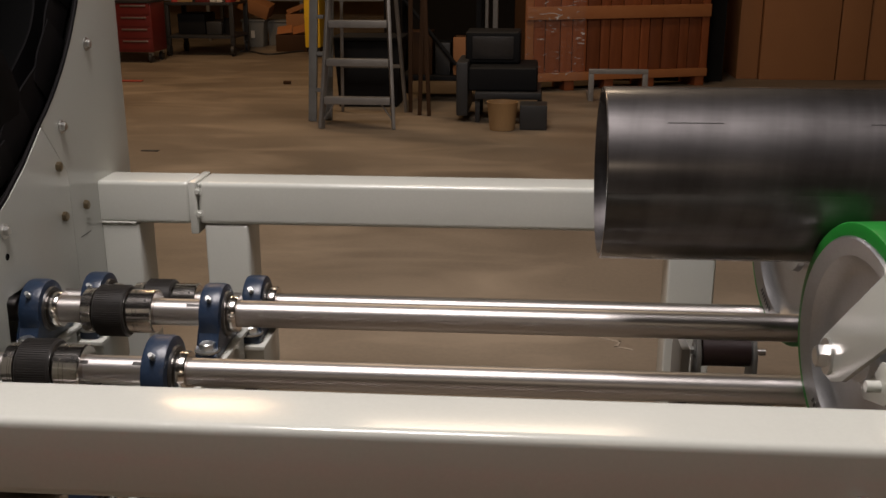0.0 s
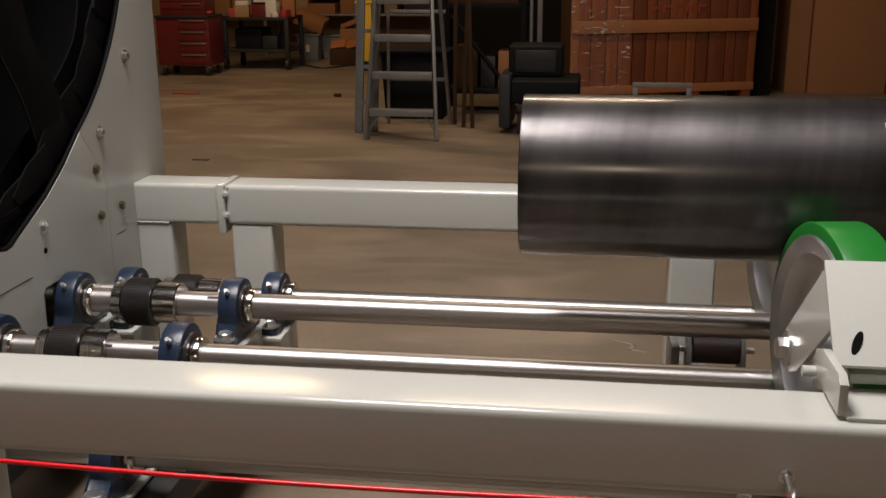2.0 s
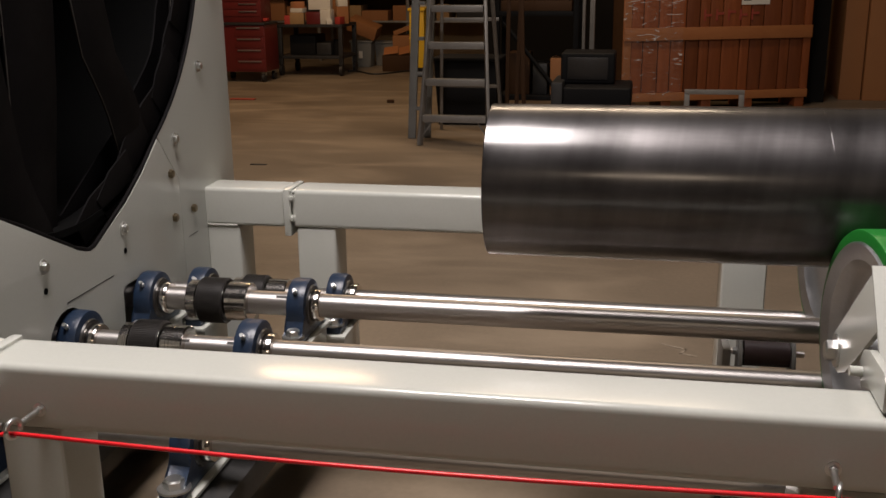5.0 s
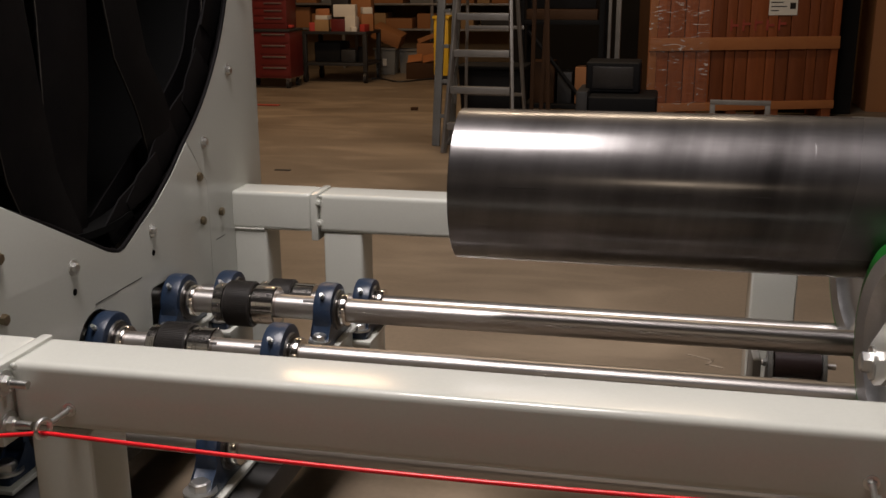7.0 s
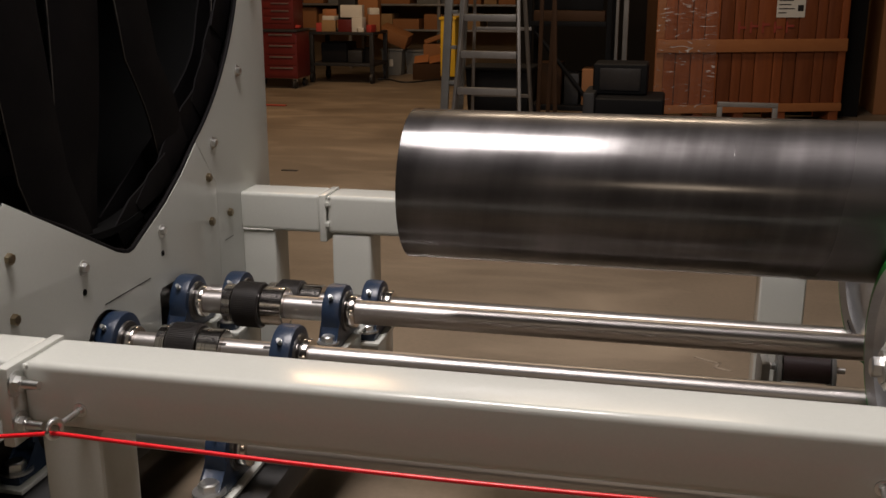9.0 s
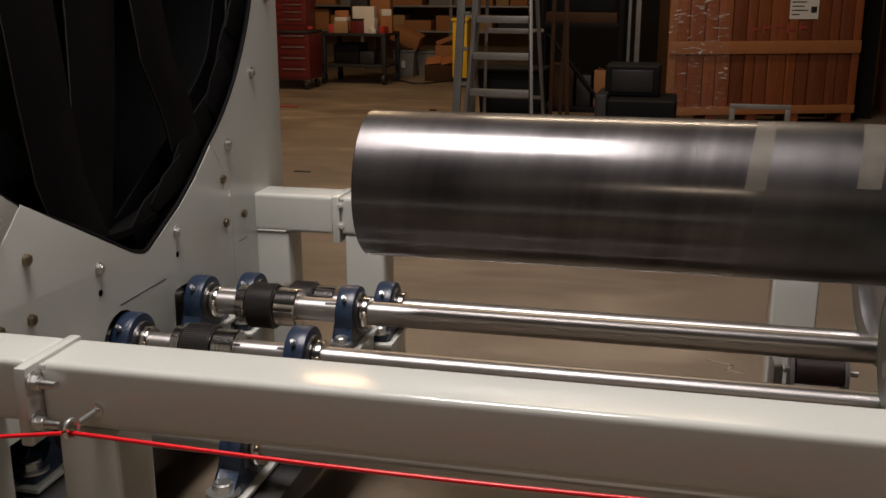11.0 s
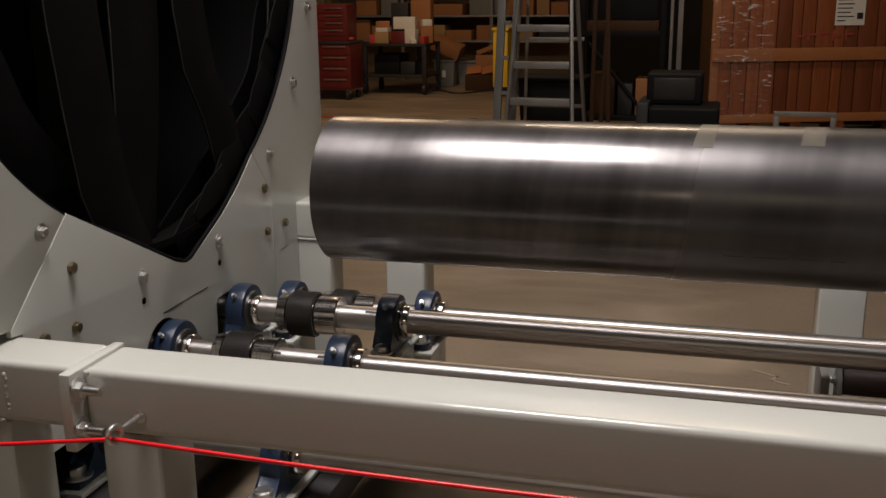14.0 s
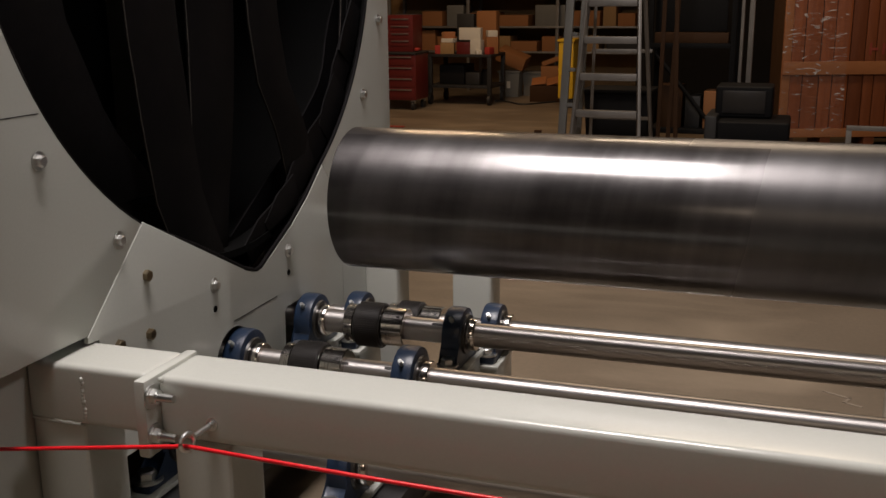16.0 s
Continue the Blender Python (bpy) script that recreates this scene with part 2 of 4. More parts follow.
def wrap_material():
    m = bpy.data.materials.new("stretch_film")
    m.use_nodes = True
    n, l = m.node_tree.nodes, m.node_tree.links
    b = n["Principled BSDF"]
    b.inputs["Base Color"].default_value = (0.9, 0.9, 0.9, 1)
    b.inputs["Roughness"].default_value = 0.12
    b.inputs["Alpha"].default_value = 0.07
    co = n.new("ShaderNodeTexCoord")
    mp = n.new("ShaderNodeMapping")
    mp.inputs["Scale"].default_value = (1.4, 1.4, 5)
    l.new(co.outputs["Object"], mp.inputs[0])
    t = n.new("ShaderNodeTexNoise")
    t.inputs["Scale"].default_value, t.inputs["Detail"].default_value, t.inputs["Distortion"].default_value = 3, 5, 1.5
    l.new(mp.outputs[0], t.inputs["Vector"])
    bp = n.new("ShaderNodeBump")
    bp.inputs["Strength"].default_value, bp.inputs["Distance"].default_value = 1.0, 0.05
    l.new(t.outputs[0], bp.inputs["Height"])
    l.new(bp.outputs[0], b.inputs["Normal"])
    # white streaks of higher alpha paint the glints on the film's wrinkles
    st = n.new("ShaderNodeTexNoise")
    st.inputs["Scale"].default_value, st.inputs["Detail"].default_value, st.inputs["Distortion"].default_value = 3.2, 6, 2.2
    l.new(mp.outputs[0], st.inputs["Vector"])
    rp = n.new("ShaderNodeMapRange")
    rp.inputs[1].default_value, rp.inputs[2].default_value = 0.585, 0.7
    rp.inputs[3].default_value, rp.inputs[4].default_value = 0.03, 0.7
    l.new(st.outputs[0], rp.inputs[0])
    l.new(rp.outputs[0], b.inputs["Alpha"])
    return m


FILM = wrap_material()

# ---------- building tools ----------


PLAN = Matrix.Identity(4)


def stored(k):
    """The stored goods stand on lines turned a little against the machine: their plan, spread by k from where one stands before it."""
    here = Matrix.Translation((0.11, -0.37, 0))
    return here @ Matrix.Scale(k, 4) @ here.inverted() @ Matrix.Rotation(-0.0121, 4, "Z")


def thing(name, at, label, category, group="", kind=""):
    ob = new(name)
    ob.matrix_world = Matrix.Translation(PLAN @ Vector(at))
    ob.empty_display_size = 0.1
    return tagged(ob, label, category, group, kind)


def origin(ob):
    p = Vector((0, 0, 0))
    while ob is not None:
        p += ob.matrix_basis.translation
        ob = ob.parent
    return p


def part(name, bm, material, parent=None, label="", at=None, smooth=True):
    """Links a bmesh, given in world metres, as one mesh under parent. at: where its own origin lies (world)."""
    base = origin(parent) if parent else Vector((0, 0, 0))
    own = PLAN @ Vector(at) if at is not None else base
    bmesh.ops.transform(bm, verts=bm.verts, matrix=Matrix.Translation(-own) @ PLAN)
    bmesh.ops.recalc_face_normals(bm, faces=bm.faces)
    me = bpy.data.meshes.new(name)
    for f in bm.faces:
        f.smooth = smooth
    bm.to_mesh(me)
    bm.free()
    me.materials.append(material)
    if smooth:
        me.set_sharp_from_angle(angle=radians(35))
    ob = new(name, me)
    ob.matrix_basis = Matrix.Translation(own - base)
    if parent:
        ob.parent = parent
    if label:
        ob["label"] = label
    return ob


def single(name, bm, material, at, label, category, group="", kind="", smooth=True):
    return tagged(part(name, bm, material, None, "", at, smooth), label, category, group, kind)


def box(x0, x1, y0, y1, z0, z1, bevel=0.0, bm=None, m=None, segments=2):
    bm = bm or bmesh.new()
    c = Matrix.Translation(((x0 + x1) / 2, (y0 + y1) / 2, (z0 + z1) / 2)) @ Matrix.Diagonal((x1 - x0, y1 - y0, z1 - z0, 1))
    vs = bmesh.ops.create_cube(bm, size=1, matrix=c)["verts"]
    if bevel:
        es = list({e for v in vs for e in v.link_edges})
        out = bmesh.ops.bevel(bm, geom=es, offset=bevel, segments=segments, profile=0.6, affect="EDGES")
        vs = list({v for f in out["faces"] for v in f.verts} | {v for v in vs if v.is_valid})
    if m is not None:
        bmesh.ops.transform(bm, matrix=m, verts=vs)
    return bm


def rod(p, q, r, seg=24, bm=None, r2=None):
    bm = bm or bmesh.new()
    p, q = Vector(p), Vector(q)
    m = Matrix.Translation((p + q) / 2) @ (q - p).to_track_quat("Z", "Y").to_matrix().to_4x4()
    bmesh.ops.create_cone(bm, cap_ends=True, segments=seg, radius1=r, radius2=r if r2 is None else r2, depth=(q - p).length, matrix=m)
    return bm


def lathe(profile, m, seg=48, bm=None, closed=False):
    """Turns a profile of (radius, along) round the z axis of m."""
    bm = bm or bmesh.new()
    rings = []
    for r, h in profile:
        rings.append([bm.verts.new(m @ Vector((r * math.cos(a), r * math.sin(a), h))) for a in (2 * math.pi * k / seg for k in range(seg))])
    pairs = list(zip(rings, rings[1:])) + ([(rings[-1], rings[0])] if closed else [])
    for a, b in pairs:
        for k in range(seg):
            bm.faces.new((a[k], a[(k + 1) % seg], b[(k + 1) % seg], b[k]))
    return bm


def prism(outline, depth, m, bevel=0.0, bm=None):
    """An outline of (u, v) in the xy plane of m, thickened along its z."""
    bm = bm or bmesh.new()
    lo = [bm.verts.new(m @ Vector((u, v, 0))) for u, v in outline]
    hi = [bm.verts.new(m @ Vector((u, v, depth))) for u, v in outline]
    faces = [bm.faces.new(lo), bm.faces.new(hi[::-1])]
    for k in range(len(lo)):
        faces.append(bm.faces.new((lo[k], lo[(k + 1) % len(lo)], hi[(k + 1) % len(lo)], hi[k])))
    if bevel:
        es = list({e for f in faces[:2] for e in f.edges})
        bmesh.ops.bevel(bm, geom=es, offset=bevel, segments=2, profile=0.6, affect="EDGES")
    return bm


def frame_of(o, u, v):
    """A matrix with origin o, x along u, y along v."""
    u, v = Vector(u).normalized(), Vector(v).normalized()
    w = u.cross(v)
    return Matrix(((u.x, v.x, w.x, o[0]), (u.y, v.y, w.y, o[1]), (u.z, v.z, w.z, o[2]), (0, 0, 0, 1)))


def tube_path(points, r, seg=10, bm=None):
    bm = bm or bmesh.new()
    pts = [Vector(p) for p in points]
    rings = []
    for i, p in enumerate(pts):
        d = (pts[min(i + 1, len(pts) - 1)] - pts[max(i - 1, 0)]).normalized()
        q = d.to_track_quat("Z", "Y").to_matrix()
        rings.append([bm.verts.new(p + q @ Vector((r * math.cos(a), r * math.sin(a), 0))) for a in (2 * math.pi * k / seg for k in range(seg))])
    for a, b in zip(rings, rings[1:]):
        for k in range(seg):
            bm.faces.new((a[k], a[(k + 1) % seg], b[(k + 1) % seg], b[k]))
    for ring in (rings[0], rings[-1]):
        bm.faces.new(ring)
    return bm


def hex_bolt(at, way, size, bm=None, washer=True, shank=0.0):
    """A hexagon head on a washer, standing off a surface at a point."""
    bm = bm or bmesh.new()
    m = Matrix.Translation(at) @ Vector(way).to_track_quat("Z", "Y").to_matrix().to_4x4()
    h = 0.0
    if washer:
        lathe([(0.0001, 0), (size * 1.05, 0), (size * 1.05, size * 0.14), (size * 0.5, size * 0.16)], m, 24, bm)
        h = size * 0.14
    bmesh.ops.create_cone(bm, cap_ends=True, segments=6, radius1=size * 0.68, radius2=size * 0.68, depth=size * 0.5, matrix=m @ Matrix.Translation((0, 0, h + size * 0.25)))
    bmesh.ops.create_cone(bm, cap_ends=True, segments=20, radius1=size * 0.6, radius2=size * 0.5, depth=size * 0.1, matrix=m @ Matrix.Translation((0, 0, h + size * 0.55)))
    if shank:
        bmesh.ops.create_cone(bm, cap_ends=True, segments=16, radius1=size * 0.38, radius2=size * 0.34, depth=shank, matrix=m @ Matrix.Translation((0, 0, h + size * 0.5 + shank / 2)))
    return bm

# ---------- the hall ----------
def slab(name, x0, x1, y0, y1, z0, z1, material, label, category):
    return single(name, box(x0, x1, y0, y1, z0, z1), material, ((x0 + x1) / 2, (y0 + y1) / 2, z0), label, category, kind="structure", smooth=False)


slab("floor", -10, 9, -12, 17, -0.2, 0, CONCRETE, "worn brown-grey concrete hall floor with scuffs", "floor")
slab("wall_north", -10.2, 9.2, 17, 17.2, 0, 6, TAN, "tan panelled back wall of the hall", "wall")
slab("wall_south", -10.2, 9.2, -12.2, -12, 0, 6, WALLM, "plain grey hall wall", "wall")
slab("wall_west", -10.2, -10, -12, 17, 0, 6, WALLM, "plain grey hall wall", "wall")
slab("wall_east", 9, 9.2, -12, 17, 0, 6, WALLM, "plain grey hall wall", "wall")
slab("ceiling", -10.2, 9.2, -12.2, 17.2, 6, 6.2, ROOFM, "dark metal hall ceiling", "ceiling")
for lx, ly, lz, _, _, sx, sy in LAMPS:
    single("ceiling_light", box(lx - sx / 2 - 0.06, lx + sx / 2 + 0.06, ly - sy / 2 - 0.06, ly + sy / 2 + 0.06, lz + 0.02, lz + 0.8, 0.02), DARK, (lx, ly, lz), "dark rectangular high-bay ceiling light", "ceiling light", "ceiling lights")

# ---------- conveyor frame ----------
NY0, NY1, NZ0, NZ1 = 1.222, 1.364, 0.672, 0.803
FY0, FY1, FZ0, FZ1 = 2.853, 2.995, 0.656, 0.79
XP = -1.322
conv = thing("conveyor_frame", (0, 2.1, 0), "pale grey painted square-tube conveyor frame on posts", "conveyor frame")


def rail(y0, y1, z0, z1, end, flange, lip, posts):
    """One long square tube with its bolted end piece, flange and posts. posts: (x, width)."""
    part("rail", box(flange + 0.0135, 4.5, y0, y1, z0, z1, 0.016, segments=4), PAINT, conv)
    part("end_rail", box(end, flange - 0.0135, y0, y1, z0, z1, 0.014, segments=4), PAINT, conv)
    part("flange", box(flange - 0.013, flange + 0.013, y0 - lip, y1 + 0.012, z0 - 0.03, z1 + 0.002, 0.006), PAINT, conv)
    bead = bmesh.new()
    rng = random.Random(5)
    for k in range(11):
        zz = z0 + 0.02 + k * (z1 - z0 - 0.05) / 10
        bmesh.ops.create_icosphere(bead, subdivisions=2, radius=(0.0052 if lip > 0.02 else 0.003) + rng.random() * 0.0016, matrix=Matrix.Translation((flange - 0.17 + rng.random() * 0.003, y0, zz)) @ Matrix.Diagonal((0.8, 0.6, 1.1, 1)))
    if lip > 0.02:
        part("weld_bead", bead, PAINT, conv)
    drop = bmesh.new()
    bmesh.ops.create_icosphere(drop, subdivisions=2, radius=0.008, matrix=Matrix.Translation((flange + 0.022, y0 + 0.002, z1 - 0.008)) @ Matrix.Diagonal((0.9, 0.7, 0.9, 1)))
    part("weld_bead", drop, PAINT, conv)
    for x, w in posts:
        post(x, w, y0, y1, z0)
    x, w = posts[0]
    seam = tube_path([(x + 0.006 + (w - 0.012) * k / 14, y0 + 0.003, z0 + 0.001 + 0.0012 * math.sin(k * 1.9)) for k in range(15)], 0.0042, 8)
    part("weld_bead", seam, PAINT, conv)


def post(x, w, y0, y1, z1):
    part("post", box(x, x + w, y0 + 0.004, y1 - 0.004, 0.012, z1 - 0.001, 0.012, segments=3), PAINT, conv)
    part("foot_plate", box(x - 0.04, x + w + 0.04, y0 - 0.04, y1 + 0.04, 0, 0.012, 0.003), PAINT, conv)


rail(NY0, NY1, NZ0, NZ1, -1.4, -1.09, 0.042, ((-1.4, 0.135), (-1.052, 0.13), (0.44, 0.14), (2.2, 0.14), (4.2, 0.14)))
rail(FY0, FY1, FZ0, FZ1, -1.33, -1.022, 0.006, ((-1.326, 0.122), (-0.994, 0.14), (0.444, 0.142), (2.2, 0.14), (4.2, 0.14)))
for z in (0.768, 0.684):
    b = hex_bolt((-1.0768, NY0 - 0.021, z), (1, 0, 0), 0.024, shank=0.036)
    part("flange_bolt", b, ZINC, conv)
for z in (0.762, 0.69):
    part("flange_bolt", hex_bolt((-1.0058, FY0 - 0.0005, z), (0, -1, 0), 0.013), PAINT, conv)
for x in (-1.0, 0.9, 3.0):
    part("cross_member", box(x, x + 0.1, NY1 + 0.001 if x > -0.5 else 1.45, FY0 - 0.001 if x > -0.5 else 2.8, 0.12, 0.22, 0.008), PAINT, conv)

# the floor-standing base that carries the bearings
base = thing("bearing_base", (-1.08, 2.1, 0), "dark steel base carrying the shaft bearings", "machine base")
for x in (-1.33, -0.85):
    part("side_channel", box(x - 0.07, x + 0.07, 1.5, 2.82, 0.22, 0.30, 0.006), DARK, base)
    for y in (1.5, 2.7):
        part("leg", box(x - 0.05, x + 0.05, y, y + 0.1, 0, 0.22, 0.006), PAINT, base)


# ---------- shafts, couplings and bearings ----------
def pillow_block(x, y, zc, foot, reach=0.125, ring=0.082, nip=True, bolt=0.031):
    """A cast bearing housing on two bolts, with its shaft collar, for a shaft along x."""
    t = thing("pillow_block_bearing", (x, y, foot), "blue painted cast pillow block bearing bolted to the base", "bearing", "shaft bearings")
    out = [(-reach, foot), (reach, foot), (reach, foot + 0.022), (reach * 0.74, foot + 0.03)]
    for k in range(15):
        a = math.radians(-20 + k * 220 / 14)
        out.append((ring * math.cos(a), zc + ring * math.sin(a)))
    out += [(-reach * 0.74, foot + 0.03), (-reach, foot + 0.022)]
    part("housing", prism(out, 0.056, frame_of((x - 0.028, y, 0), (0, 1, 0), (0, 0, 1)), 0.009), BLUE, t)
    m = frame_of((x, y, zc), (0, 1, 0), (0, 0, 1))
    part("seal", lathe([(0.03, -0.032), (0.058, -0.032), (0.062, -0.026), (0.062, 0.026), (0.058, 0.034), (0.03, 0.034)], m, 32), BLACK_OX, t)
    part("collar", lathe([(0.03, 0.03), (0.046, 0.03), (0.048, 0.034), (0.048, 0.058), (0.046, 0.061), (0.03, 0.061)], m, 32, closed=True), HUB, t)
    if nip:
        d = Vector((0, -0.72, 0.69))
        p = Vector((x, y, zc)) + d * ring
        g = rod(p - d * 0.004, p + d * 0.009, 0.0075, 6)
        rod(p + d * 0.008, p + d * 0.02, 0.0055, 10, g)
        part("grease_nipple", g, ZINC, t)
    for s in (-1, 1):
        part("bolt", hex_bolt((x, y + s * reach * 0.8, foot + 0.024), (0, 0, 1), bolt), ZINC, t)
    part("packer_plate", box(x - 0.045, x + 0.045, y - reach - 0.02, y + reach + 0.02, foot - 0.012, foot - 0.0005, 0.002), PAINT, t)
    part("pedestal", box(x - 0.035, x + 0.035, y - reach * 0.9, y + reach * 0.9, 0.3005, foot - 0.0125, 0.004), PAINT, t)
    return t


def coupling(x, y, z, black=0.1, hub=0.042, r=0.058):
    t = thing("shaft_coupling", (x, y, z), "bright steel shaft coupling with a black ribbed sleeve", "coupling", "shaft couplings")
    m = frame_of((x, y, z), (0, 1, 0), (0, 0, 1))
    h = black / 2
    prof = [(0.0306, -h + 0.01), (r - 0.004, -h), (r, -h + 0.004), (r, h - 0.004), (r - 0.004, h), (0.0306, h - 0.01)]
    part("sleeve", lathe(prof, m, 96), BLACK_OX, t)
    ribs = bmesh.new()
    for k in range(72):
        a = 2 * math.pi * k / 72
        q = m @ Matrix.Rotation(a, 4, "Z")
        box(r - 0.0015, r + 0.0012, -0.0013, 0.0013, -h + 0.005, h - 0.005, 0, ribs, q)
    tagged(part("rib", ribs, BLACK_OX, t, smooth=False), kind="stuff")
    for s, long in ((-1, hub * 0.5), (1, hub)):
        # a narrow neck beside the sleeve, then the turned hub with two fine grooves
        prof = [(0.0302, s * (h - 0.008)), (r - 0.02, s * (h - 0.008)), (r - 0.02, s * (h + 0.004)), (r - 0.011, s * (h + 0.005)), (r - 0.0095, s * (h + 0.0065))]
        for g in (0.3, 0.45):
            u = h + long * g
            prof += [(r - 0.0095, s * u), (r - 0.0108, s * (u + 0.0008)), (r - 0.0108, s * (u + 0.0018)), (r - 0.0095, s * (u + 0.0026))]
        prof += [(r - 0.0095, s * (h + long - 0.003)), (r - 0.0125, s * (h + long)), (0.0302, s * (h + long))]
        hb = part("hub", lathe(prof, m, 64), HUB, t)
        d = Vector((0, -0.66, 0.75))
        c = Vector((x + s * (h + long * 0.76), y, z))
        part("set_screw", rod(c + d * (r - 0.016), c + d * (r - 0.0092), 0.0045, 12), BLACK_OX, hb)
    return t


def shaft(y, z, x0, x1, r=0.03):
    m = frame_of((0, y, z), (0, 1, 0), (0, 0, 1))
    bm = lathe([(0.0005, x0), (r - 0.002, x0), (r, x0 + 0.002), (r, x1 - 0.002), (r - 0.002, x1), (0.0005, x1)], m, 48)
    ob = single("drive_shaft", bm, STEEL, ((x0 + x1) / 2, y, z), "bright ground steel drive shaft running along the conveyor", "shaft", "drive shafts")
    d = Vector((0, -0.62, 0.78))
    for k in (-1.0, -0.86 if r > 0.03 else -0.9):
        p = Vector((k, y, z)) + d * (r - 0.004)
        q = frame_of(p, (1, 0, 0), Vector((0, 0.78, 0.62)))
        part("keyway", box(-0.018, 0.018, -0.004, 0.004, 0, 0.0046, 0, m=q), BLACK_OX, ob, smooth=False)
    return ob


SH_F, SH_M, SH_R, SH_L = (1.955, 0.56), (2.335, 0.56), (2.56, 0.508), (1.72, 0.41)
shaft(*SH_F, -1.42, 4.4, 0.0325)
shaft(*SH_M, -1.42, 4.4, 0.0355)
shaft(*SH_R, -1.4, 4.4, 0.029)
shaft(*SH_L, -1.5, 4.4)
for x in (-1.306, -0.814):
    pillow_block(x, *SH_F, SH_F[1] - 0.088, ring=0.084)
for x in (-1.283, -0.804):
    pillow_block(x, *SH_M, SH_M[1] - 0.09, ring=0.08)
for x in (-1.22, -0.756):
    pillow_block(x, *SH_R, SH_R[1] - 0.085, reach=0.1, ring=0.08)
for x in (-1.4, -0.89):
    pillow_block(x, *SH_L, SH_L[1] - 0.09, reach=0.15, ring=0.083, bolt=0.038)
coupling(-1.1, *SH_F, 0.082, 0.066, 0.066)
coupling(-1.078, *SH_M, 0.084, 0.072, 0.068)
coupling(-1.035, *SH_R, 0.078, 0.07, 0.062)

# ---------- the wrapping head: plate with a round opening, V-notched panel, rubber flaps ----------
head = thing("wrapping_head", (XP - 0.3, 2.09, 0), "grey machine head with a round opening hung with rubber flaps", "machine head")
CY, CZ, CR = 2.047, 1.822, 0.935
PL, PR, PT = 1.02, 3.122, 2.95


def arc(a0, a1, n, r=CR):
    return [(CY + r * math.cos(math.radians(a0 + (a1 - a0) * k / n)), CZ + r * math.sin(math.radians(a0 + (a1 - a0) * k / n))) for k in range(n + 1)]


PLANE = frame_of((XP, 0, 0), (0, 1, 0), (0, 0, 1))
AL, AR = 180 + math.degrees(math.atan2(CZ - 1.027, CY - 1.557)), 360 - math.degrees(math.atan2(CZ - 1.02, 2.527 - CY))
# upper plate, in two halves that meet over the opening
left = [(PL, 0.825), (1.334, 0.825), (1.555, 1.029), *arc(AL, 90, 44)[1:], (CY, PT), (PL, PT)]
part("side_plate", prism(left, 0.012, PLANE @ Matrix.Translation((0, 0, -0.012)), 0.0015), PAINT, head)
right = [(PR, 0.02), (PR, PT), (CY + 0.001, PT), *arc(90, AR - 360, 44), (2.66, 0.86), (2.66, 0.02)]
part("side_plate", prism(right, 0.012, PLANE @ Matrix.Translation((0, 0, -0.012)), 0.0015), PAINT, head)
def shaft_notch(y, z, r):
    """The outline of a round-topped slot for a shaft, from its far side to its near side."""
    return [(y + r, 0.48)] + [(y + r * math.cos(math.pi * k / 10), z + r * math.sin(math.pi * k / 10)) for k in range(11)] + [(y - r, 0.48)]


panel = [(1.368, 0.5), (1.368, 0.808), (1.331, 0.808), (1.331, 0.822), (1.559, 1.031), (2.01, 0.797), (2.045, 0.782), (2.075, 0.775), (2.105, 0.778), (2.3, 0.866), (2.41, 0.93), (2.524, 1.016), (2.655, 0.86), (2.655, 0.48), (2.40, 0.48), (2.40, 0.61), (2.385, 0.625), (2.24, 0.625), (2.225, 0.61), (2.225, 0.48), *shaft_notch(SH_F[0] - 0.03, SH_F[1], 0.1), (1.8, 0.48), (1.78, 0.5)]
part("lower_skirt", box(-1.412, -1.403, PL, 1.46, 0.02, 0.88, 0.001), PAINT, head, "recessed grey lower sheet")
part("lower_panel", prism(panel, 0.014, PLANE @ Matrix.Translation((0, 0, -0.012)), 0.002), PAINT, head, "V-notched grey sheet panel")
part("panel_slit", box(XP + 0.0015, XP + 0.003, 1.93, 2.18, 0.672, 0.6745), BLACK_OX, head)
part("panel_slit", box(XP + 0.0005, XP + 0.001, 2.7, 2.77, 0.652, 0.6545), BLACK_OX, head)
part("seam", box(XP - 0.0005, XP + 0.0006, PL, 1.25, 1.314, 1.316), BLACK_OX, head)
# housing behind the plate
part("housing_wall", box(XP - 1.2, XP - 0.014, PR - 0.02, PR, 0.02, PT), PAINT, head)
part("housing_wall", box(XP - 1.2, XP - 0.014, PL, PL + 0.02, 0.02, PT), PAINT, head)
# back and drum are coloured near-black for the shade inside the opening
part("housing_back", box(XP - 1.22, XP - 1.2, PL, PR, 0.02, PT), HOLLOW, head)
part("housing_top", box(XP - 1.2, XP - 0.014, PL + 0.02, PR - 0.02, PT - 0.02, PT), PAINT, head)
m = frame_of((XP - 0.02, CY, CZ), (0, 1, 0), (0, 0, 1))
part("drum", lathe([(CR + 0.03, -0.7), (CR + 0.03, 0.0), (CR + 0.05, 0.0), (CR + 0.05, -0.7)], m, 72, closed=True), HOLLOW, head)


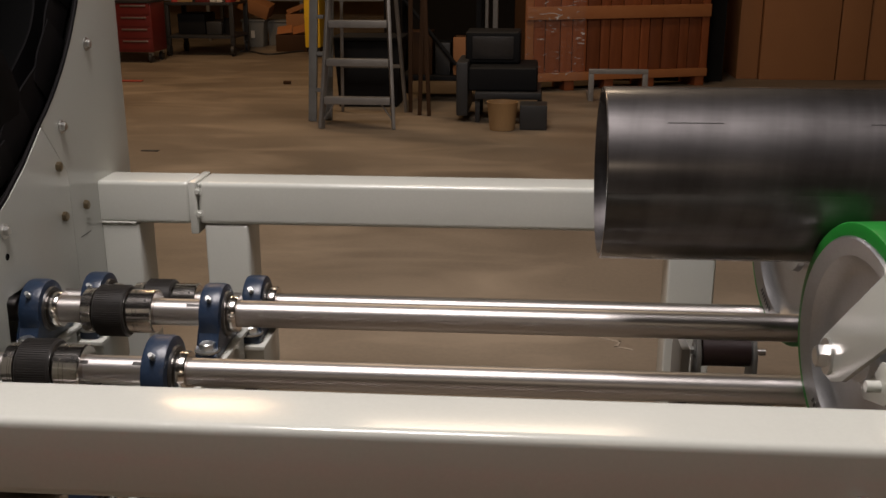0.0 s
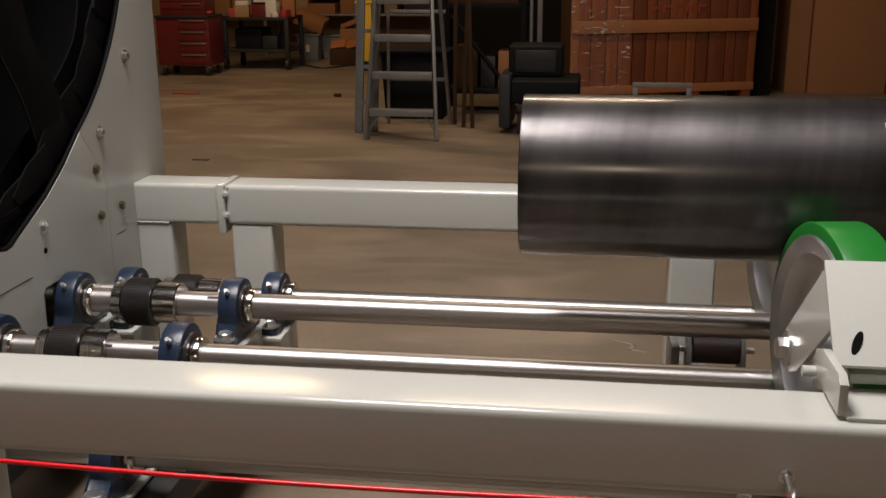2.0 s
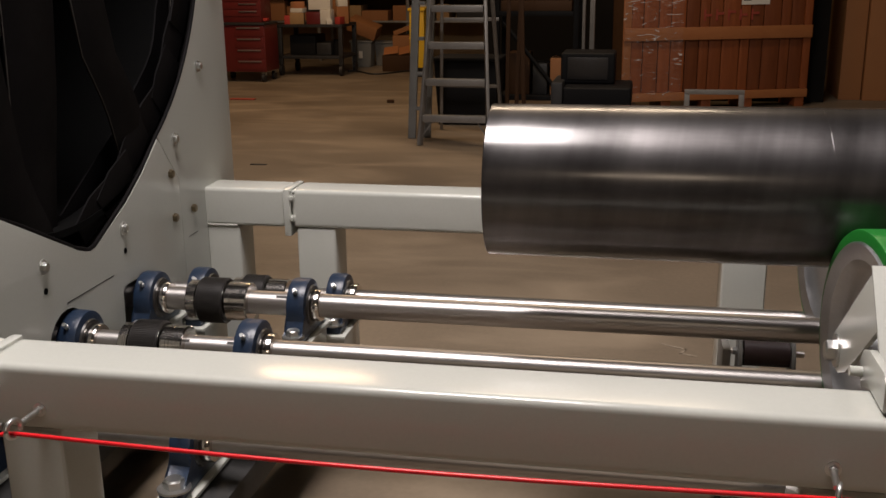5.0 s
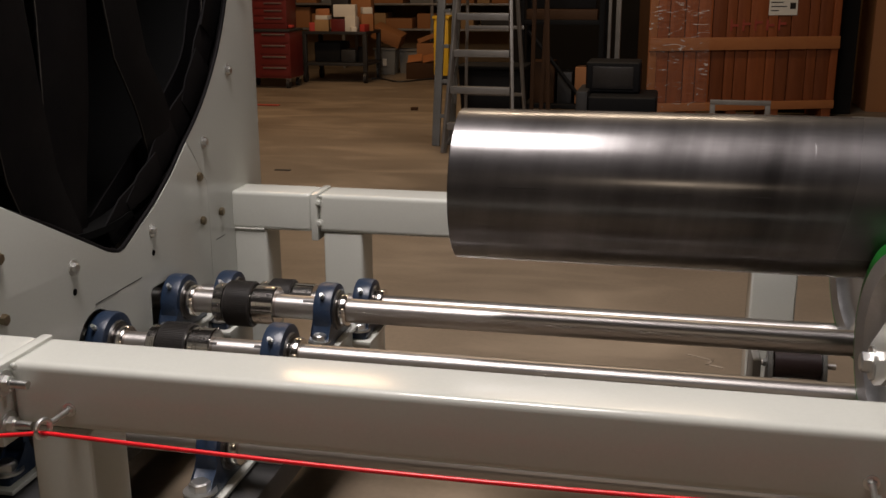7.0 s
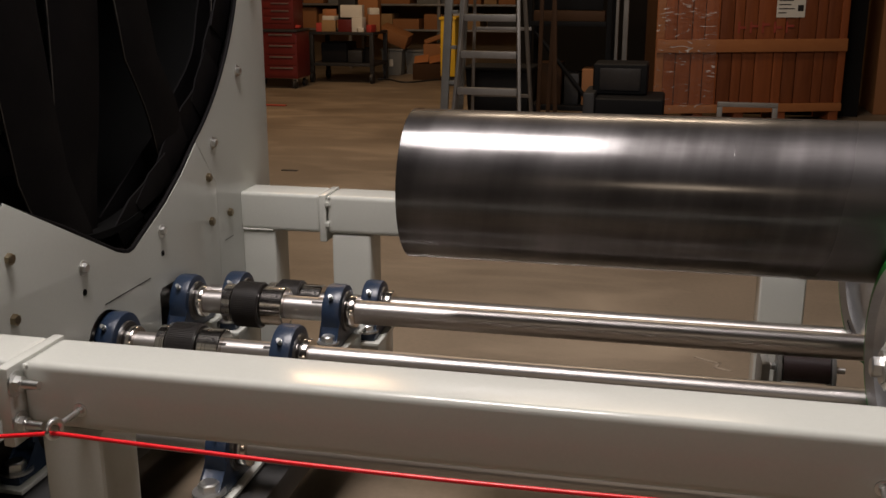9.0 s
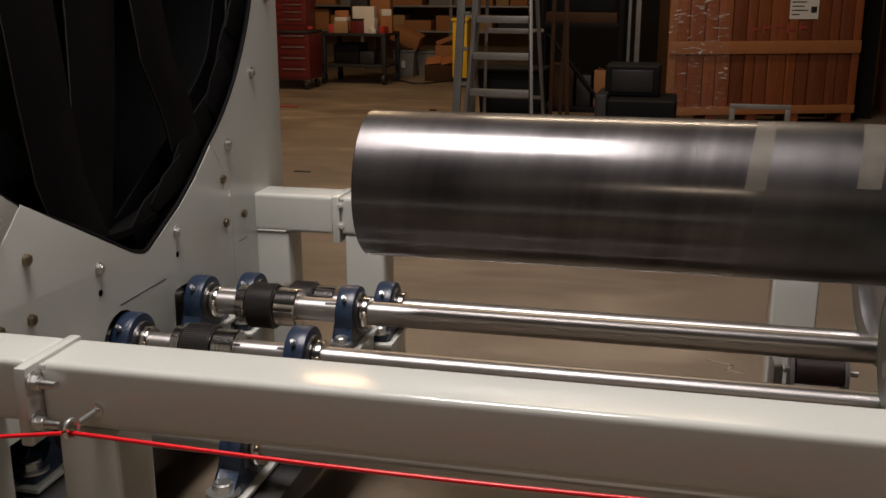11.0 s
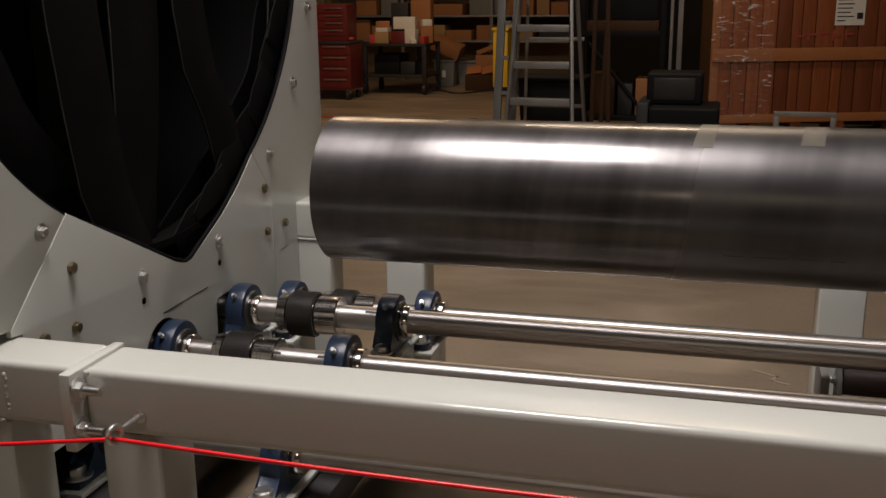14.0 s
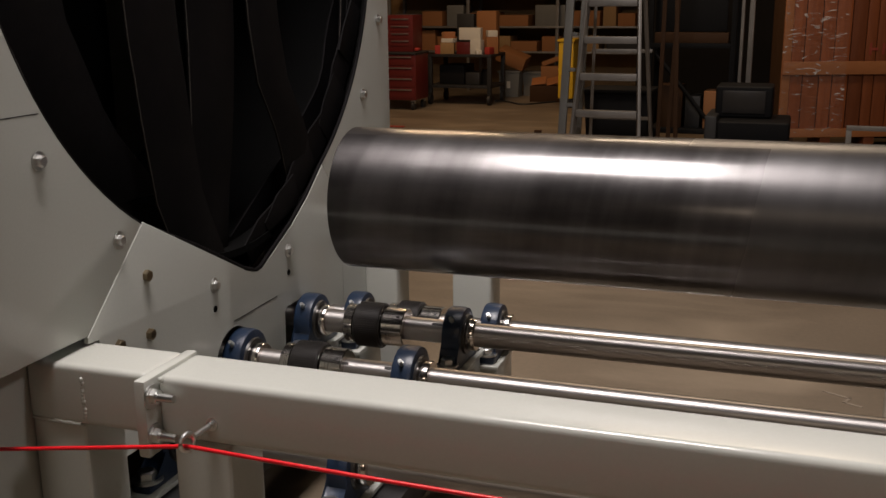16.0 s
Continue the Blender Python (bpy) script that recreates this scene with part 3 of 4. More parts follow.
def flap(points, w0, w1, x, lean):
    """One hanging rubber strip: a curved band of real thickness. points: (y, z) down its middle."""
    bm = bmesh.new()
    n = 14
    rows = []
    for k in range(n + 1):
        u = k / n * (len(points) - 1)
        i = min(int(u), len(points) - 2)
        f = u - i
        (y0, z0), (y1, z1) = points[i], points[i + 1]
        y, z = y0 + (y1 - y0) * f, z0 + (z1 - z0) * f
        w = (w0 + (w1 - w0) * k / n) / 2
        xx = x + lean * math.sin(k / n * math.pi)
        row = []
        for dx in (0, -0.006):
            for s, bulge in ((-1, 0), (-0.4, 0.008), (0.4, 0.008), (1, 0)):
                row.append(bm.verts.new((xx + dx + bulge, y + s * w, z - 0.01 * s * s)))
        rows.append(row)
    for a, b in zip(rows, rows[1:]):
        for k in range(3):
            bm.faces.new((a[k], a[k + 1], b[k + 1], b[k]))
            bm.faces.new((a[4 + k], b[4 + k], b[5 + k], a[5 + k]))
        bm.faces.new((a[0], b[0], b[4], a[4]))
        bm.faces.new((a[3], a[7], b[7], b[3]))
    for row in (rows[0], rows[-1]):
        bm.faces.new((row[0], row[1], row[2], row[3], row[7], row[6], row[5], row[4]))
    ob = part("rubber_flap", bm, RUBBER, head)
    edge = []
    for k in range(n + 1):
        u = k / n * (len(points) - 1)
        i = min(int(u), len(points) - 2)
        y = points[i][0] + (points[i + 1][0] - points[i][0]) * (u - i)
        z = points[i][1] + (points[i + 1][1] - points[i][1]) * (u - i)
        edge.append((x + lean * math.sin(k / n * math.pi), y - (w0 + (w1 - w0) * k / n) / 2, z - 0.01))
    part("frayed_edge", tube_path(edge, 0.0016, 6), FRAY, ob)
    return ob


flap([(1.24, 2.6), (1.25, 1.95), (1.33, 1.5), (1.45, 1.27), (1.66, 1.07)], 0.2, 0.2, XP - 0.075, 0.02)
flap([(1.67, 2.65), (1.66, 1.95), (1.672, 1.49), (1.705, 1.25), (1.752, 1.05), (1.86, 0.87)], 0.205, 0.2, XP - 0.03, 0.02)
flap([(2.0, 2.7), (2.0, 1.95), (1.99, 1.48), (1.965, 1.2), (1.95, 1.03), (1.95, 0.84)], 0.28, 0.16, XP - 0.065, 0.02)
flap([(2.3, 2.7), (2.215, 1.95), (2.235, 1.5), (2.275, 1.31), (2.385, 1.15), (2.44, 1.04), (2.48, 0.98)], 0.16, 0.205, XP - 0.045, 0.02)
flap([(2.84, 2.5), (2.92, 1.9), (2.88, 1.42), (2.78, 1.23), (2.6, 1.08), (2.38, 0.94), (2.18, 0.85)], 0.13, 0.12, XP - 0.05, 0.0)
lip = bmesh.new()
ring_out = [*arc(AL, 90, 40, CR + 0.06)[::-1], (2.08, 0.70), *arc(AR - 360, 90, 40, CR + 0.06)[:-1]]
ring_in = [*arc(AL, 90, 40, CR - 0.075)[::-1], (2.085, 0.87), *arc(AR - 360, 90, 40, CR - 0.075)[:-1]]
vo = [[lip.verts.new((XP - 0.088 - d, y, z)) for y, z in ring_out] for d in (0, 0.006)]
vi = [[lip.verts.new((XP - 0.09 - d - 0.008 * math.sin(k * 0.9), y, z)) for k, (y, z) in enumerate(ring_in)] for d in (0, 0.006)]
for k in range(len(ring_out)):
    j = (k + 1) % len(ring_out)
    lip.faces.new((vo[0][k], vo[0][j], vi[0][j], vi[0][k]))
    lip.faces.new((vo[1][k], vi[1][k], vi[1][j], vo[1][j]))
    lip.faces.new((vi[0][k], vi[0][j], vi[1][j], vi[1][k]))
    lip.faces.new((vo[0][k], vo[1][k], vo[1][j], vo[0][j]))
part("rubber_rim", lip, RUBBER, head, "folded black rubber edging")
rng = random.Random(12)
for k in range(9):
    a = AR - 360 + 4 + k * 9.5
    r = CR - 0.035 + rng.uniform(-0.012, 0.006)
    f = frame_of((XP - 0.03 + 0.004 * (k % 2), CY + r * math.cos(radians(a)), CZ + r * math.sin(radians(a))), (0, -math.sin(radians(a)), math.cos(radians(a))), (0, math.cos(radians(a)), math.sin(radians(a))))
    tilt = rng.uniform(-0.05, 0.05)
    fold = [(-0.1, -0.055 - tilt * 0.3), (-0.02, -0.062), (0.1, -0.05 + tilt * 0.3), (0.105, 0.05), (0.01, 0.052 + tilt * 0.1), (-0.105, 0.05)]
    part("rim_fold", prism(fold, 0.006, f @ Matrix.Rotation(tilt, 4, "Z") @ Matrix.Rotation(tilt * 1.2, 4, "X"), 0.0015), RUBBER, head)
for k, (p, q) in enumerate((((2.1, 0.83), (2.26, 0.905)), ((2.22, 0.875), (2.38, 0.965)), ((2.36, 0.955), (2.5, 1.055)))):
    v = Vector((0, q[0] - p[0], q[1] - p[1]))
    f = frame_of((XP - 0.03 + 0.004 * (k % 2), *p), v.normalized(), Vector((0, -v.z, v.y)).normalized())
    part("rim_fold", prism([(-0.02, -0.04), (v.length * 0.6, -0.047), (v.length, -0.036), (v.length + 0.01, 0.045), (v.length * 0.4, 0.06), (-0.03, 0.042)], 0.006, f @ Matrix.Rotation(0.05 - 0.05 * k, 4, "X"), 0.0015), RUBBER, head)
edge = [(XP - 0.006, y, z) for y, z in [(2.06, 0.786), (2.01, 0.803), (1.79, 0.918), *arc(AL, 90, 48)]]
part("edge_trim", tube_path(edge, 0.0065, 8), RUBBER, head)
edge = [(XP - 0.006, y, z) for y, z in [(2.04, 0.79), (2.075, 0.78), (2.105, 0.783), (2.3, 0.871), (2.41, 0.935), *arc(AR - 360, 90, 48)]]
part("edge_trim", tube_path(edge, 0.0065, 8), RUBBER, head)
for y, z in [(2.866, 1.208), (2.646, 0.996), (2.263, 0.794), (1.843, 0.8), (1.235, 1.223), (1.463, 1.009), (3.021, 1.457)]:
    part("plate_bolt", hex_bolt((XP + 0.0022, y, z), (1, 0, 0), 0.019), ZINC, head)
for y, z in [(1.552, 0.904), (1.547, 0.761), (2.743, 0.742), (2.598, 0.744), (2.593, 0.891), (1.43, 0.772)]:
    part("plate_bolt", hex_bolt((XP + 0.0022, y, z), (1, 0, 0), 0.021, washer=False), BRASS, head, "yellow-plated bolt")
for y, z in [(2.262, 0.726), (1.841, 0.735)]:
    # dark plug proud of the panel, coloured as the shade in an open hole
    part("bolt_hole_shade", rod((XP - 0.002, y, z), (XP + 0.0032, y, z), 0.009, 16), HOLLOW, head)

# ---------- supporting wheels on their brackets ----------
WX, WY, WZ, WR, WW, SKEW = 0.674, 1.74, 0.7405, 0.252, 0.108, 8.0
PIPE_Y, PIPE_Z, PIPE_R = 2.09, 1.008, 0.189
wheels = []


def wheel_stand(near):
    def Y(v):
        return v if near else 2 * PIPE_Y - v

    t = thing("wheel_stand", (WX, Y(1.45), NZ1 if near else FZ1), "grey steel bracket holding a green-tyred pipe support wheel", "wheel stand", "wheel stands")
    s = 1 if near else -1
    top, bot = Vector((0, Y(1.518), 0.985)), Vector((0, Y(1.335), 0.86))
    along = (bot - top)
    side = Vector((1, 0, 0))
    fm = frame_of((0.586, top.y, top.z), side, along)
    ln = along.length
    outline = [(0, 0), (0.42, 0), (0.42, ln), (-0.012, ln)]
    hole = [(0.03 + 0.008 * math.cos(a) - 0.009 * math.sin(a), ln - 0.045 + 0.024 * math.sin(a)) for a in (2 * math.pi * k / 16 for k in range(16))]
    part("front_plate", prism(outline, 0.008, fm, 0.001), PAINT, t)
    # dark inlay on the plate face, painting the shade of a cut slot
    part("slot", prism(hole, 0.0012, fm @ Matrix.Translation((0, 0, -0.0014 if near else 0.0082))), HOLLOW, t)
    for x in (0.587, 0.762) if near else (0.794,):
        arm = [(Y(1.51), 0.974), (Y(1.42), 0.912), (Y(1.442), 0.88), (Y(1.655), 0.715), (Y(1.715), 0.689), (Y(1.775), 0.686), (Y(1.8), 0.712), (Y(1.8), 0.74), (Y(1.785), 0.754)]
        part("arm", prism(arm, 0.010, frame_of((x, 0, 0), (0, 1, 0), (0, 0, 1)), 0.0015), PAINT, t)
    gusset = [(Y(1.41), 0.876), (Y(1.432), 0.868), (Y(1.61), 0.73), (Y(1.59), 0.712), (Y(1.49), 0.745), (Y(1.385), 0.848)]
    part("gusset", prism(gusset, 0.012, frame_of((0.606 if near else 0.82, 0, 0), (0, 1, 0), (0, 0, 1)), 0.0015), PAINT, t)
    if near:
        part("axle_bolt", hex_bolt((0.5865, Y(WY + 0.005), WZ - 0.012), (-1, 0, 0), 0.034), ZINC, t)
    part("axle", rod((0.594 if near else 0.682, Y(WY), WZ), (0.776 if near else 0.807, Y(WY), WZ), 0.0135, 20), STEEL, t)
    zt = NZ1 if near else FZ1
    lug = [(Y(1.245), zt + 0.0082), (Y(1.40), zt + 0.0082), (Y(1.435), zt + 0.025), (Y(1.412), zt + 0.055), (Y(1.372), zt + 0.07), (Y(1.262), zt + 0.072), (Y(1.245), zt + 0.06)]
    for x in (0.562, 0.99):
        part("lug", prism(lug, 0.014, frame_of((x, 0, 0), (0, 1, 0), (0, 0, 1)), 0.002), PAINT, t)
    part("base_plate", box(0.5775, 1.02, *sorted((Y(1.24), Y(1.36))), zt + 0.0005, zt + 0.008, 0.002), PAINT, t)
    part("pivot_pin", rod((0.54, Y(1.405), zt + 0.016), (1.01, Y(1.405), zt + 0.016), 0.0095, 18), PAINT, t)
    part("lower_angle", box(0.605, 1.0, *sorted((Y(1.355), Y(1.43))), 0.82, 0.838, 0.002), PAINT, t)
    weld = tube_path([(0.578 + 0.002 * math.sin(k * 2.1), Y(1.245 + k * 0.011), zt + 0.0095) for k in range(10)], 0.006, 8)
    part("weld_bead", weld, PAINT, t)
    # the wheel turns about its own x axis
    w = bmesh.new()
    h = WW / 2
    prof = [(0.02, -h + 0.022), (0.055, -h + 0.016), (0.06, -h + 0.03), (0.15, -h + 0.034), (0.172, -h + 0.024), (0.188, -h + 0.006), (0.222, -h - 0.002), (0.226, -h + 0.002), (0.226, h - 0.002), (0.222, h + 0.002), (0.188, h - 0.006), (0.172, h - 0.024), (0.15, h - 0.034), (0.06, h - 0.03), (0.055, h - 0.016), (0.02, h - 0.022)]
    lathe(prof, frame_of((0, 0, 0), (0, 1, 0), (0, 0, 1)), 72, w, closed=True)
    wheel = part("wheel", w, ALU, None, "cast aluminium wheel")
    wheel.parent = t
    tp = [(0.2262, -h + 0.004), (WR - 0.008, -h + 0.004), (WR - 0.002, -h + 0.006), (WR, -h + 0.009), (WR, h - 0.009), (WR - 0.002, h - 0.006), (WR - 0.008, h - 0.004), (0.2262, h - 0.004)]
    tyre = part("tyre", lathe(tp, frame_of((0, 0, 0), (0, 1, 0), (0, 0, 1)), 96, closed=True), GREEN, None, "green polyurethane tyre")
    tyre.parent = wheel
    bars = bmesh.new()
    for k in range(7):
        q = Matrix.Rotation(math.radians(200 + k * 3.2), 4, "X")
        box(-h + 0.0002, -h + 0.0016, -0.0022, 0.0022, 0.196, 0.209, 0, bars, q)
    mark = part("cast_marking", bars, BLACK_OX, None, "unreadable dark cast marking")
    mark.parent = wheel
    place = Vector((WX if near else WX + 0.05, Y(WY), WZ)) - t.matrix_basis.translation
    wheels.append((wheel, place, SKEW))
    return t


wheel_stand(True)
wheel_stand(False)

# small roller unit on the floor between the rails
ru = thing("roller_unit", (0.54, 2.45, 0), "small dark red rubber roller in a grey bracket", "roller")
part("roller", rod((0.478, 2.43, 0.453), (0.602, 2.43, 0.453), 0.04, 32), ROLLER, ru)
for x in (0.461, 0.606):
    part("cheek", prism([(2.385, 0.35), (2.475, 0.35), (2.475, 0.45), (2.45, 0.505), (2.42, 0.505), (2.385, 0.45)], 0.012, frame_of((x, 0, 0), (0, 1, 0), (0, 0, 1)), 0.002), GREYP, ru)
part("axle", rod((0.438, 2.43, 0.453), (0.645, 2.43, 0.453), 0.009, 16), STEEL, ru)
part("axle_nut", hex_bolt((0.619, 2.43, 0.453), (1, 0, 0), 0.014), BRASS, ru)
part("axle_nut", hex_bolt((0.4605, 2.43, 0.453), (-1, 0, 0), 0.017), GREYP, ru)
part("bracket", box(0.415, 0.437, 2.36, 2.52, 0.012, 0.483, 0.003), GREYP, ru)
part("stand", box(0.4375, 0.66, 2.36, 2.52, 0.318, 0.3495, 0.003), PAINT, ru)
part("stand_post", box(0.49, 0.59, 2.39, 2.49, 0, 0.3175, 0.004), PAINT, ru)

# ---------- the pipe ----------
PLEN = 6.0
PIPE_END = [(0, 0.163), (0.5, 0.115), (1, 0.045), (1.5, 0.031), (2, 0.018), (2.5, -0.012), (3, -0.05), (3.5, -0.087), (4, -0.126), (4.5, -0.164), (7, -0.358), (7.5, -0.396), (8, -0.433), (8.5, -0.472), (11, -0.654), (11.5, -0.692), (12, -0.729), (12.5, -0.763), (13, -0.796), (13.5, -0.831), (14, -0.868), (14.5, -0.905), (15, -0.943), (15.5, -0.98), (16, -1.013)]
axis = frame_of((0, 0, 0), (0, 1, 0), (0, 0, 1))
prof = [(PIPE_R - 0.011, 0.0), (PIPE_R - 0.002, 0.0), (PIPE_R, 0.002), (PIPE_R, PLEN - 0.002), (PIPE_R - 0.002, PLEN), (PIPE_R - 0.011, PLEN)]
pipe = single("steel_pipe", lathe(prof, axis, 160, closed=True), PIPE, (0, 0, 0), "dark mill-scaled steel pipe turning on the wheels", "pipe")


def strip(x, a0, a1, w, slant, material, name, lift=0.0006, label=""):
    """A thin strip wrapped part of the way round the pipe."""
    bm = bmesh.new()
    n = 20
    lo, hi = [], []
    for k in range(n + 1):
        a = math.radians(a0 + (a1 - a0) * k / n)
        xx = x + slant * k / n
        for lst, r in ((lo, PIPE_R + 0.0001), (hi, PIPE_R + lift)):
            lst.append([bm.verts.new((xx + e * w / 2, r * math.cos(a), r * math.sin(a))) for e in (-1, 1)])
    for k in range(n):
        bm.faces.new((hi[k][0], hi[k][1], hi[k + 1][1], hi[k + 1][0]))
        for e in (0, 1):
            bm.faces.new((hi[k][e], hi[k + 1][e], lo[k + 1][e], lo[k][e]))
    for k in (0, n):
        bm.faces.new((hi[k][0], hi[k][1], lo[k][1], lo[k][0]))
    ob = part(name, bm, material, None, label)
    ob.parent = pipe
    return ob


TAPES = [(0.972, 345, 414, 0.045), (1.21, 342, 410, 0.05)]
for x, a0, a1, w in TAPES:
    strip(x, a0, a1, w, -0.032, TAPE, "tape", label="strip of masking tape")
for wx in (0.8, 3.1):
    ringpts = [(wx + 0.025 * math.sin(2 * math.pi * k / 96), (PIPE_R - 0.0003) * math.cos(2 * math.pi * k / 96), (PIPE_R - 0.0003) * math.sin(2 * math.pi * k / 96)) for k in range(97)]
    ob = part("weld_seam", tube_path(ringpts, 0.0006, 8), PIPE, None, "narrow girth weld")
    ob.parent = pipe
rng = random.Random(11)
x = 0.03
while x < 4.5:
    ln = 0.03 + rng.random() * 0.09
    if rng.random() < 0.5:
        strip(x + ln / 2, 134.2, 134.9, ln, 0, BLACK_OX, "seam_mark", 0.0004)
    x += ln + 0.02

# ---------- pull cord and eye bolts ----------
def eye_bolt(x):
    t = thing("eye_bolt", (x, NY0, 0.715), "zinc-plated eye bolt guiding the red pull cord", "eye bolt", "eye bolts")
    part("nut", hex_bolt((x, NY0 - 0.0005, 0.715), (0, -1, 0), 0.013), ZINC, t)
    part("shank", rod((x, NY0 - 0.001, 0.715), (x - 0.004, NY0 - 0.062, 0.713), 0.0062, 12), ZINC, t)
    c = Vector((x - 0.005, NY0 - 0.08, 0.712))
    ring = [c + Vector((0.004 * math.cos(a), 0.017 * math.cos(a), 0.017 * math.sin(a))) for a in (2 * math.pi * k / 24 for k in range(25))]
    part("eye", tube_path(ring, 0.0048, 10), ZINC, t)
    return c


c1, c2, c3 = eye_bolt(-0.957), eye_bolt(0.49), eye_bolt(1.9)
line = [Vector((-2.5, 1.0, 0.5)), Vector((-1.41, 1.115, 0.645)), c1 + Vector((0, 0, -0.009))]
for a, b in ((c1, c2), (c2, c3)):
    for k in range(1, 13):
        f = k / 12
        line.append(a.lerp(b, f) + Vector((0, 0, -0.009 - 0.012 * math.sin(math.pi * f))))
single("pull_cord", tube_path(line, 0.0042, 12), CORD, tuple(c1), "taut bright red emergency pull cord", "cord")

# ---------- things standing about the hall ----------
def ladder(at, turn, label, width=0.6, top_w=0.36, height=2.1, steps=6, braces=True, spread=0.55):
    t = thing("step_ladder", at, label, "ladder")
    m = Matrix.Translation(at) @ Matrix.Rotation(radians(turn), 4, "Z")

    def P(x, y, z):
        return m @ Vector((x, y, z))

    def beam(p, q, w, d, name):
        p, q = P(*p), P(*q)
        L = (q - p).length
        z = (q - p).normalized()
        f = Matrix.Translation(p) @ z.to_track_quat("Z", "Y").to_matrix().to_4x4()
        part(name, box(-w / 2, w / 2, -d / 2, d / 2, 0, L, 0.004, m=f), LADDER, t)

    for s in (-1, 1):
        beam((s * width / 2, 0, 0.0), (s * top_w / 2, 0.42, height), 0.026, 0.07, "rail")
        beam((s * (width / 2 - 0.01), spread + 0.35, 0.0), (s * top_w / 2, 0.5, height), 0.026, 0.035, "back_rail")
    for k in range(steps):
        z = 0.245 + 0.303 * k
        f = z / height
        w = width + (top_w - width) * f - 0.025
        y = 0.42 * f
        part("step", box(-w / 2, w / 2, y - 0.045, y + 0.05, z - 0.045, z + 0.012, 0.004, m=m), LADDER, t)
    if braces:
        for s in (-1, 1):
            beam((s * (width / 2 - 0.012), 0.03, 0.07), (s * (width / 2 - 0.12), 0.05, 0.222), 0.018, 0.01, "brace")
    for k in (0, 2):
        z = 0.4 + 0.303 * k
        part("back_brace", box(-width / 2 + 0.03, width / 2 - 0.03, spread + 0.35 - 0.28 * z / height, spread + 0.37 - 0.28 * z / height, z, z + 0.03, 0.002, m=m), LADDER, t)
    return t


PLAN = stored(1.027)
ladder((-1.45, 8.0, 0), 0, "aluminium step ladder standing open on the hall floor")
lean = thing("step_ladder", (-1.87, 8.34, 0), "folded grey ladder standing behind the open one", "ladder")
for dx in (0.0, 0.125):
    f = Matrix.Translation((-1.9 + dx, 8.36 + dx * 0.4, 0)) @ Matrix.Rotation(0.022, 4, "Y") @ Matrix.Rotation(-0.11, 4, "X")
    part("rail", box(-0.035, 0.035, -0.02, 0.02, 0, 2.4, 0.006, m=f), GREYP, lean)
for k in range(7):
    part("step", box(-1.868 + 0.006 * k, -1.808 + 0.006 * k, 8.36 + 0.035 * k, 8.42 + 0.035 * k, 0.25 + 0.303 * k, 0.28 + 0.303 * k, 0.003), GREYP, lean)
for k, (x, y, tx) in enumerate(((-1.02, 8.75, 0.06), (-0.93, 8.7, -0.05), (-1.12, 8.9, 0.02))):
    single("wooden_pole", box(x - 0.018, x + 0.018, y - 0.012, y + 0.012, 0, 2.3, 0.003, m=Matrix.Translation((x, y, 0)) @ Matrix.Rotation(tx * 0.6, 4, "Y") @ Matrix.Translation((-x, -y, 0))), POLE, (x, y, 0), "long brown wooden pole leaning behind the ladder", "pole", "wooden poles")


